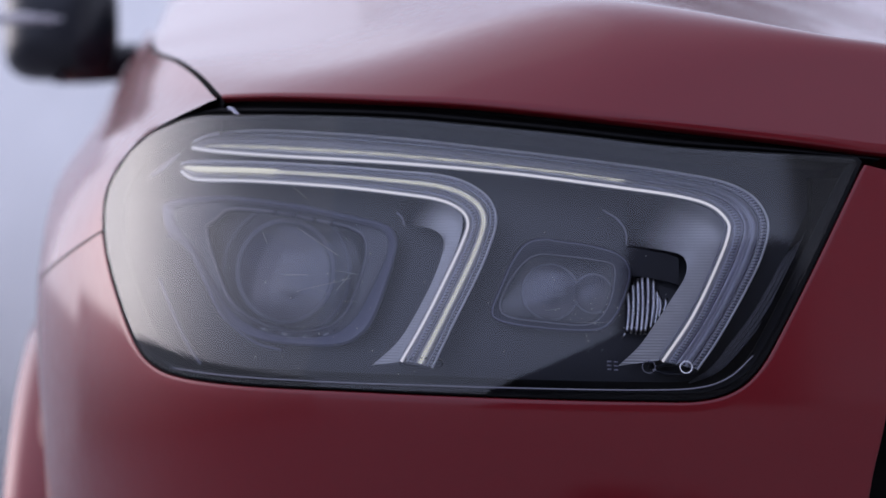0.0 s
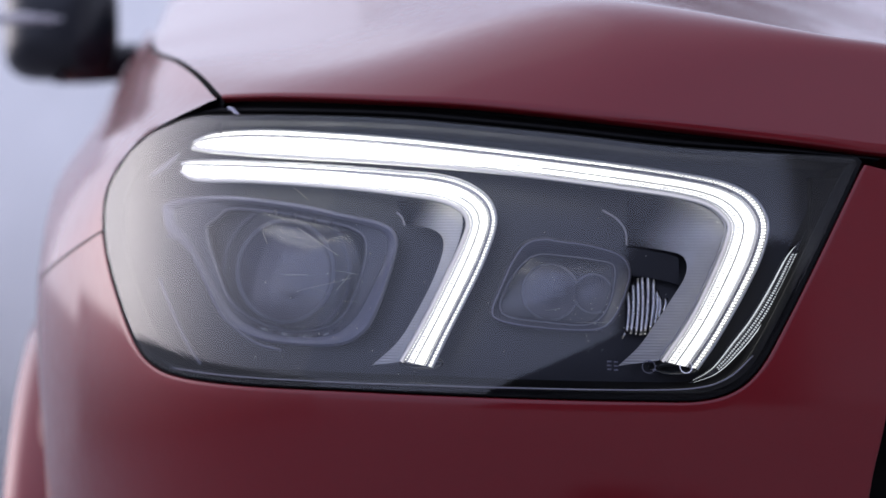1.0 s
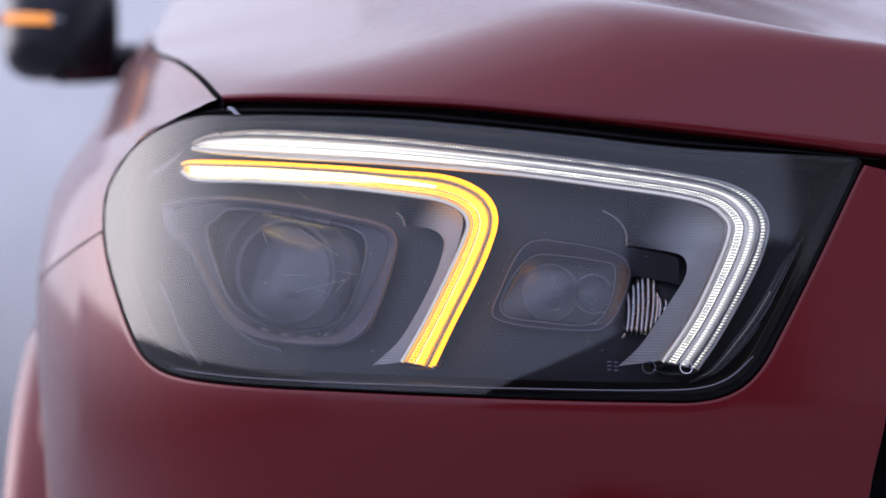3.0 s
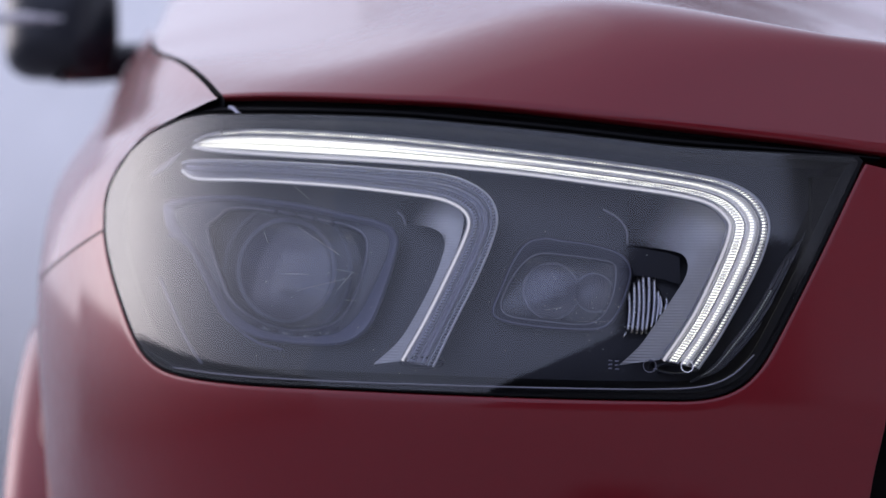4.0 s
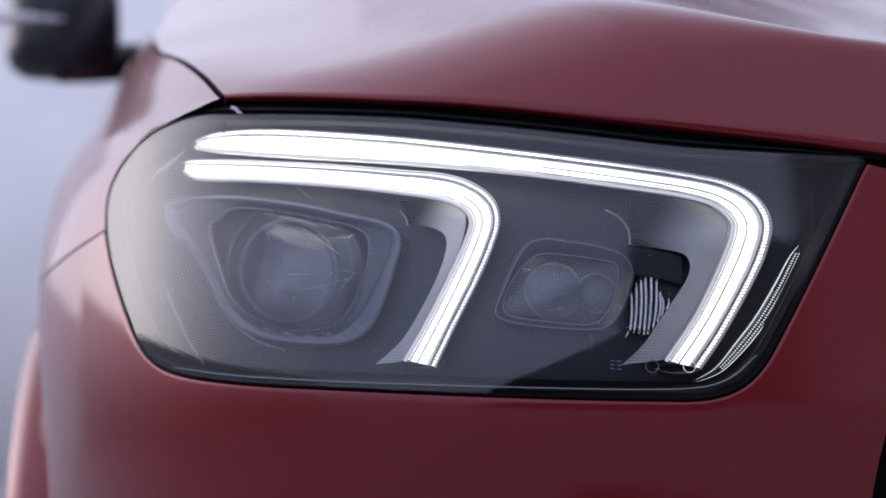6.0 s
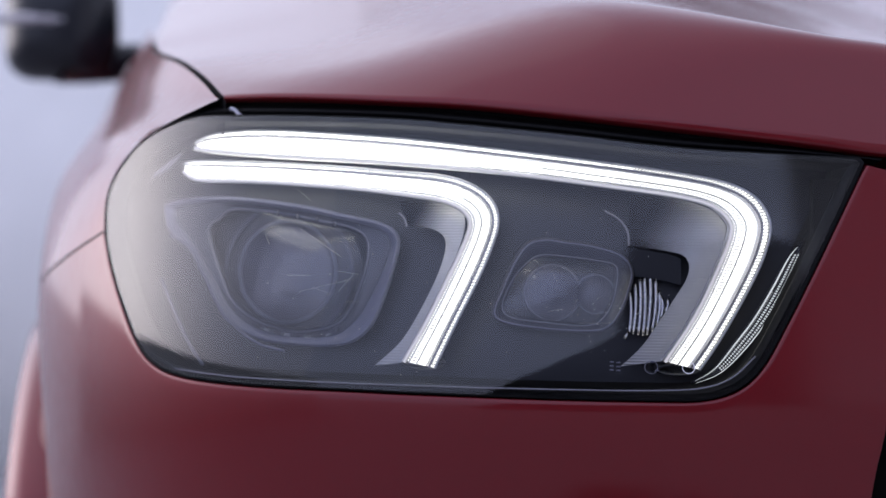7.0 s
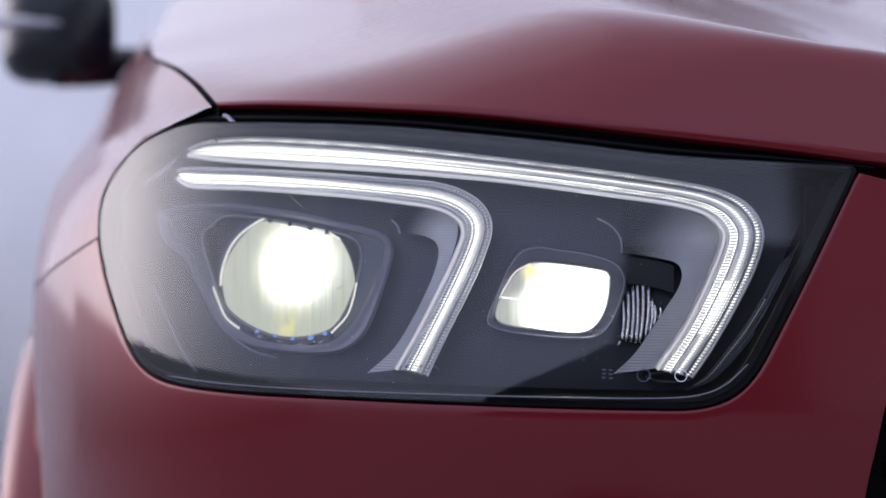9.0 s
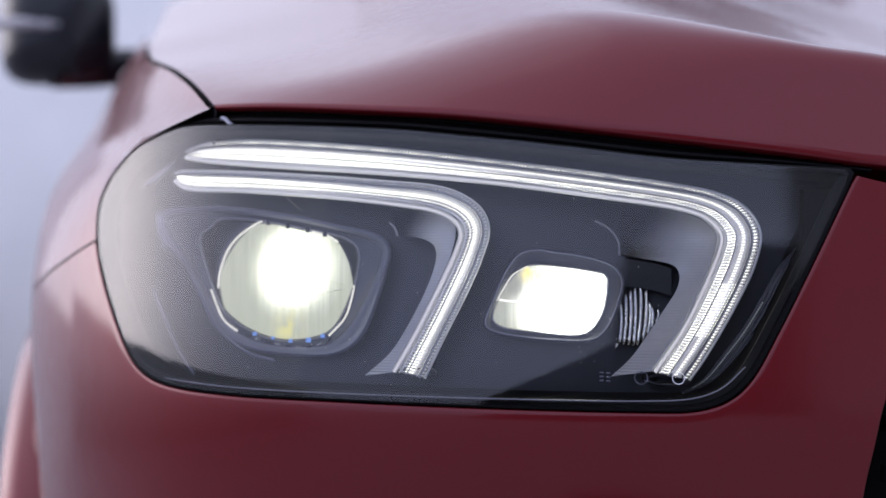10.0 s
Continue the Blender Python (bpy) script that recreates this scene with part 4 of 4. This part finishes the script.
# specks of dust and fine scratches in the cover, which catch the light from behind
specks = []
for cx, cz, wide, n in ((-0.0700, 0.8350, 0.040, 60), (0.1206, 0.8331, 0.022, 60), (0.02, 0.86, 0.09, 30)):
    for _ in range(n):
        x, z, r = random.gauss(cx, wide), random.gauss(cz, wide * 0.6), random.uniform(0.0001, 0.0003)
        if 0.79 < z < 0.93:
            y = float(skin(x, z)) - 0.0012
            specks.append(block(x - r, x + r, y - 0.0001, y, z - r, z + r))
for x, z in [(-0.0836, 0.8622), (-0.0724, 0.8578), (-0.1059, 0.8492), (-0.1111, 0.8443), (-0.131, 0.8554), (-0.0616, 0.8232), (-0.0894, 0.8189), (0.1217, 0.839), (0.1431, 0.8435), (0.129, 0.8259), (0.1061, 0.828)]:
    y = float(skin(x, z)) - 0.0012
    specks.append(block(x - 0.0004, x + 0.0004, y - 0.0001, y, z - 0.0004, z + 0.0004))
tagged(part("dust", joined(*specks), SCRATCHED, lamp, "pale specks of dust"), kind="stuff")
for a, b, r in (((-0.1068, 0.8955), (-0.0758, 0.8751), 0.00028), ((-0.1334, 0.8917), (-0.1303, 0.884), 0.0003), ((-0.1046, 0.8499), (-0.0661, 0.8589), 0.00016), ((-0.077, 0.85), (-0.0661, 0.8627), 0.00018), ((-0.0788, 0.8647), (-0.063, 0.862), 0.00015), ((-0.0722, 0.8425), (-0.0624, 0.8423), 0.00015), ((-0.0963, 0.8524), (-0.0826, 0.8479), 0.00012), ((-0.1115, 0.9266), (-0.099, 0.9161), 0.00018), ((0.0931, 0.8286), (0.1126, 0.8287), 0.00015), ((0.0717, 0.8365), (0.0815, 0.8384), 0.00012), ((-0.1160, 0.8612), (-0.0985, 0.8611), 0.00022)):
    part("scratch", tube(lay(np.linspace(a, b, 6), -0.0010), 0.42 * r, 4), SCRATCHED, lamp)
# round badge, type marks and the clip
ring = np.array([(math.cos(a), math.sin(a)) for a in np.linspace(0, 2 * math.pi, 28, endpoint=False)])
bx, bz = [(0.1680, 0.7984)][0]
part("badge_ring", sheet([lay(np.array((bx, bz)) + ring * r, -0.0012) for r in (0.0044, 0.0038)], True), EDGE_WHITE, lamp, "small round etched badge")
part("badge_ring", sheet([lay(np.array((0.1425, 0.7985)) + ring * r, -0.0012) for r in (0.0046, 0.0042)], True), SPACER, lamp, "small round etched mark")
for mx, mz in [(0.1155, 0.8018), (0.1155, 0.7991), (0.1154, 0.7964), (0.1201, 0.8015), (0.1201, 0.7987), (0.1201, 0.7960), (0.1434, 0.8021), (0.1464, 0.7963)]:
    y = float(skin(mx, mz)) - 0.001
    part("type_mark", block(mx - 0.0014, mx + 0.0014, y - 0.0002, y, mz - 0.0006, mz + 0.0006), POD, lamp)
part("clip", tube(lay(smooth_curve([(-0.1651, 0.9883), (-0.1613, 0.9872), (-0.1588, 0.9844), (-0.1550, 0.9812)], 8), 0.004), 0.0018, 8), TRIM, car, "small pale plastic clip")

# ---- rest of the car ----
section = smooth_curve([(0.90, 0.28), (0.955, 0.42), (0.965, 0.62), (0.955, 0.85), (0.90, 1.0), (0.83, 1.05), (0.70, 1.07), (0.0, 1.09)], 40)
flank = []
for r in np.linspace(0.95, 4.75, 24):
    end = 1 - 0.16 * max(0, (r - 4.2) / 0.55) ** 2
    rise = 0.17 * min(max((r - 0.95) / 0.6, 0), 1)
    sink = 0.3 * min(max((1.85 - r) / 0.2, 0), 1)
    flank.append([in_car(-l * end, r, z + rise * min(max((z - 0.6) / 0.45, 0), 1) - sink * (l < 0.86)) for l, z in section])
flank = np.array(flank)
part("body_side", joined(sheet(flank), sheet(mirrored(flank))), PAINT, car, "dark red doors and rear body")
tail = np.array([flank[-1], [in_car(0, 4.78, p[2]) for p in flank[-1]]])
part("tail_panel", joined(sheet(tail), sheet(mirrored(tail))), PAINT, car)
cabin = smooth_curve([(0.80, 1.24), (0.78, 1.31), (0.66, 1.62), (0.58, 1.71), (0.40, 1.75), (0.0, 1.77)], 24)
rows = []
for r, k in ((1.62, 0.12), (2.25, 0.95), (2.7, 1.0), (3.6, 0.98), (4.3, 0.85), (4.72, 0.25)):
    rows.append([in_car(-l, r, 1.24 + (z - 1.24) * k) for l, z in cabin])
rows = np.array(rows)
part("cabin", joined(sheet(rows), sheet(mirrored(rows))), DARK_GLASS, car, "dark tinted cabin glass")
# black scuttle panel between the bonnet's rear edge and the windscreen's foot
rear_edge = bonnet_rows[:, -1]
foot = smooth_curve([in_car(-l, 1.95, 1.24 + (z - 1.24) * 0.5) for l, z in cabin], len(rear_edge))
scuttle = np.array([rear_edge + (0, -0.01, -0.012), rear_edge + (0, 0.03, -0.02), foot + (0, 0, 0.004)])
part("scuttle", joined(sheet(scuttle), sheet(mirrored(scuttle))), SHUT, car, "black plastic scuttle panel")
roof = rows[1:5, 11:] + (0, 0, 0.008)
part("roof", joined(sheet(roof), sheet(mirrored(roof))), PAINT, car, "dark red roof")
part("underbody", ([in_car(l, r, z) for l in (-0.8, 0.8) for r in (0.6, 4.6) for z in (0.24, 0.5)], block(0, 1, 0, 1, 0, 1)[1]), SHUT, car)


def lathe(profile, centre, steps=40):
    """A ring body round an axle that lies across the car; profile: (across, radius)."""
    rows = []
    for w, rad in profile:
        row = []
        for a in np.linspace(0, 2 * math.pi, steps, endpoint=False):
            row.append(in_car(centre[0] + w, centre[1] + rad * math.cos(a), centre[2] + rad * math.sin(a)))
        rows.append(row)
    return sheet(rows, True)


for l in (-0.82, 0.82):
    for r in (1.03, 4.0):
        o = math.copysign(1, l)
        wheel = part("wheel", lathe([(-0.12, 0.27), (-0.13, 0.33), (-0.10, 0.375), (0.10, 0.375), (0.13, 0.33), (0.12, 0.27), (-0.12, 0.27)], (l, r, 0.375)), TYRE, car, "black rubber tyre on an alloy rim")
        part("rim", lathe([(0.10 * o, 0.268), (0.11 * o, 0.25), (0.05 * o, 0.22), (0.07 * o, 0.06), (0.08 * o, 0.0)], (l, r, 0.375)), ALLOY, wheel)
for l in (-0.935, 0.935):
    # flare: a flattened bead that follows the wheel
    rows = []
    for c, w in ((-0.05, -0.02), (-0.045, 0.012), (-0.03, 0.028), (-0.01, 0.034), (0.02, 0.030), (0.04, 0.01), (0.05, -0.03), (0.052, -0.10)):
        o = math.copysign(1, l)
        rows.append([in_car(l + o * w, 1.03 + (0.415 + c * (0.35 + 0.65 * abs(math.cos(a)))) * math.cos(a), 0.375 + (0.415 + c * (0.35 + 0.65 * abs(math.cos(a)))) * math.sin(a)) for a in np.linspace(-0.12, math.pi + 0.12, 60)])
    part("wheel_arch", sheet(rows), PAINT, car, "dark red flared wheel arch")
for flip in (False, True):
    # side of the wing between the bumper's edge and the wheel arch
    rows = []
    for z in np.linspace(0.36, 0.845, 26):
        back = 1.03 - 0.41 * math.sqrt(max(0.04, 1 - ((z - 0.375) / 0.45) ** 2))
        row = []
        for t in np.linspace(0, 1, 14):
            row.append(in_car(-0.925 - 0.012 * (1 - (1 - t) ** 2), 0.69 + (back - 0.69) * t if back > 0.72 else 0.69 + 0.03 * t, z))
        rows.append(row)
    part("wing_side", sheet(mirrored(rows) if flip else rows), PAINT, car, "glossy dark red wing side")
# grille between the bumper halves
slats = [block(0.312, 0.888, 0.02, 0.04, z, z + 0.012) for z in np.arange(0.55, 0.77, 0.035)]
part("grille", joined(block(0.26, 0.94, 0.045, 0.06, 0.5, 0.93), *slats), SHUT, car, "black grille with horizontal slats")
# the other lamp
part("headlight", sheet(mirrored(disc_rows(shrink(EDGE, 0.004), 0.0, 12)), True), DARK_GLASS, car, "large headlight with a dark clear cover")

# door mirror
MX, MY, MZ = [(-0.6089, 1.5000, 1.2346)][0]
mirror_rows = []
for th in np.linspace(0.02, np.pi - 0.02, 24):
    row = []
    for ph in np.linspace(0, 2 * np.pi, 40, endpoint=False):
        c, s = math.cos(ph), math.sin(ph)
        x = math.copysign(abs(c) ** 0.55, c) * math.sin(th) ** 0.6
        z = math.copysign(abs(s) ** 0.55, s) * math.sin(th) ** 0.6
        row.append((MX + 0.094 * x, MY - 0.07 * math.cos(th) + 0.03 * x * x * (x < 0), MZ + 0.088 * z))
    mirror_rows.append(row)
mirror = part("door_mirror", sheet(mirror_rows, True), MIRROR_BLACK, car, "gloss black door mirror with indicator strip")
part("mirror_arm", tube([(-0.6055, 1.4700, 1.1695), (-0.5677, 1.5000, 1.1728), (-0.5269, 1.5200, 1.1778), (-0.4983, 1.5600, 1.1832), (-0.4304, 1.6600, 1.2062)], 0.031, 12), MIRROR_BLACK, mirror)
strip = np.array([(MX - 0.088 + 0.111 * u, MY - 0.052 - 0.022 * min(1, 2.2 * u) + 0.004 * u, MZ + 0.004 - 0.004 * u) for u in np.linspace(0, 1, 24)])
part("indicator_strip", sheet([strip + (0, 0.006 * v * v, 0.009 * v) for v in np.linspace(-1, 1, 9)]), STRIP, mirror, "pale translucent indicator strip")
mirror_led = part("indicator_led", sheet([strip[3:20] + (0, -0.002 + 0.006 * v * v, 0.0075 * v) for v in np.linspace(-1, 1, 7)]), MIRROR_AMBER, mirror)


# ---- low black case-shaped blocks, added to be mirrored dark in the bumper ----
def mirrored_block(x0, x1, y0, y1, high):
    """An added dark block shaped like a low case with rounded corners: body, lid and handle."""
    cx, cy, w, d = (x0 + x1) / 2, (y0 + y1) / 2, (x1 - x0) / 2, (y1 - y0) / 2
    ring = [(math.copysign(abs(math.cos(a)) ** 0.25, math.cos(a)), math.copysign(abs(math.sin(a)) ** 0.25, math.sin(a))) for a in np.linspace(0.01, 2 * math.pi + 0.01, 48, endpoint=False)]

    def level(z, inset):
        return [(cx + (w - inset) * a, cy + (d - inset) * b, z) for a, b in ring]
    case = tagged(new("dark_mirrored_block"), "low black block on the concrete, added for its bumper reflection", "case", "cases before the car")
    part("body", sheet([level(0.0, 0.006), level(0.004, 0.0), level(high * 0.6, 0.0), level(high * 0.6, 0.01)], True), TYRE, case)
    part("lid", sheet([level(high * 0.6 + 0.002, 0.01), level(high * 0.6 + 0.002, 0.0), level(high - 0.004, 0.0), level(high, 0.006), level(high, w * 0.97)], True), TYRE, case)
    part("handle", tube([(cx - w * 0.5, y0 + 0.002, high * 0.5), (cx - w * 0.45, y0 - 0.02, high * 0.5), (cx + w * 0.45, y0 - 0.02, high * 0.5), (cx + w * 0.5, y0 + 0.002, high * 0.5)], 0.005, 8), SHUT, case)
    return case


mirrored_block(-0.17, 0.02, -1.53, -1.22, 0.06)
mirrored_block(0.075, 0.12, -1.51, -1.3, 0.05)


# ---- what moves: strips that always glow slide forward, imitating switching on ----
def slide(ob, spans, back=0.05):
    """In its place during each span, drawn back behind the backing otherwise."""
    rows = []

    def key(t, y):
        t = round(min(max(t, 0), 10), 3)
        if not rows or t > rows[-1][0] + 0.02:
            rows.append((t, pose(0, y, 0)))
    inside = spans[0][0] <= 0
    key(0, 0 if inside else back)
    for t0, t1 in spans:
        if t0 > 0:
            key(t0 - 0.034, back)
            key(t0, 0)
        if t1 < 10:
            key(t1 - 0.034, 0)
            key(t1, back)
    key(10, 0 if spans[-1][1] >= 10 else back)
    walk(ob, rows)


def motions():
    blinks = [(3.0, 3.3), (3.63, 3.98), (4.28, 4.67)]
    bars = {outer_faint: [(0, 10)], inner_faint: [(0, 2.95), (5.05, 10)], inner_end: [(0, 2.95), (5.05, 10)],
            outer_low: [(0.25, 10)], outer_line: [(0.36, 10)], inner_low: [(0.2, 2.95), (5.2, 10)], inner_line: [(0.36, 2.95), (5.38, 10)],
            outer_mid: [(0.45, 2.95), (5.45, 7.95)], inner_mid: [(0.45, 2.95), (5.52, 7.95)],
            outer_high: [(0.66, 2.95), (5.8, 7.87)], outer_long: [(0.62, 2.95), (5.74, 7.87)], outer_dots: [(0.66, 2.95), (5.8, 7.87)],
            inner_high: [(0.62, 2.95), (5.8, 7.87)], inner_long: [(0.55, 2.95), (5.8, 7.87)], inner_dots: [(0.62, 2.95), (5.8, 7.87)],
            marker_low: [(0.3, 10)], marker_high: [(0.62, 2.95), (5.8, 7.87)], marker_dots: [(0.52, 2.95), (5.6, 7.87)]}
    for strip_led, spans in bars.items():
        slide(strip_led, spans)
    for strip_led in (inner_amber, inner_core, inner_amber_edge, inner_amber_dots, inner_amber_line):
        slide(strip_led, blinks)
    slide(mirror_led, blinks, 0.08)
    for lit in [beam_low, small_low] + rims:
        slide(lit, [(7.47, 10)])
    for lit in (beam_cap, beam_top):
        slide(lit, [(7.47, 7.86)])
    slide(spill_spot, [(7.85, 10)])
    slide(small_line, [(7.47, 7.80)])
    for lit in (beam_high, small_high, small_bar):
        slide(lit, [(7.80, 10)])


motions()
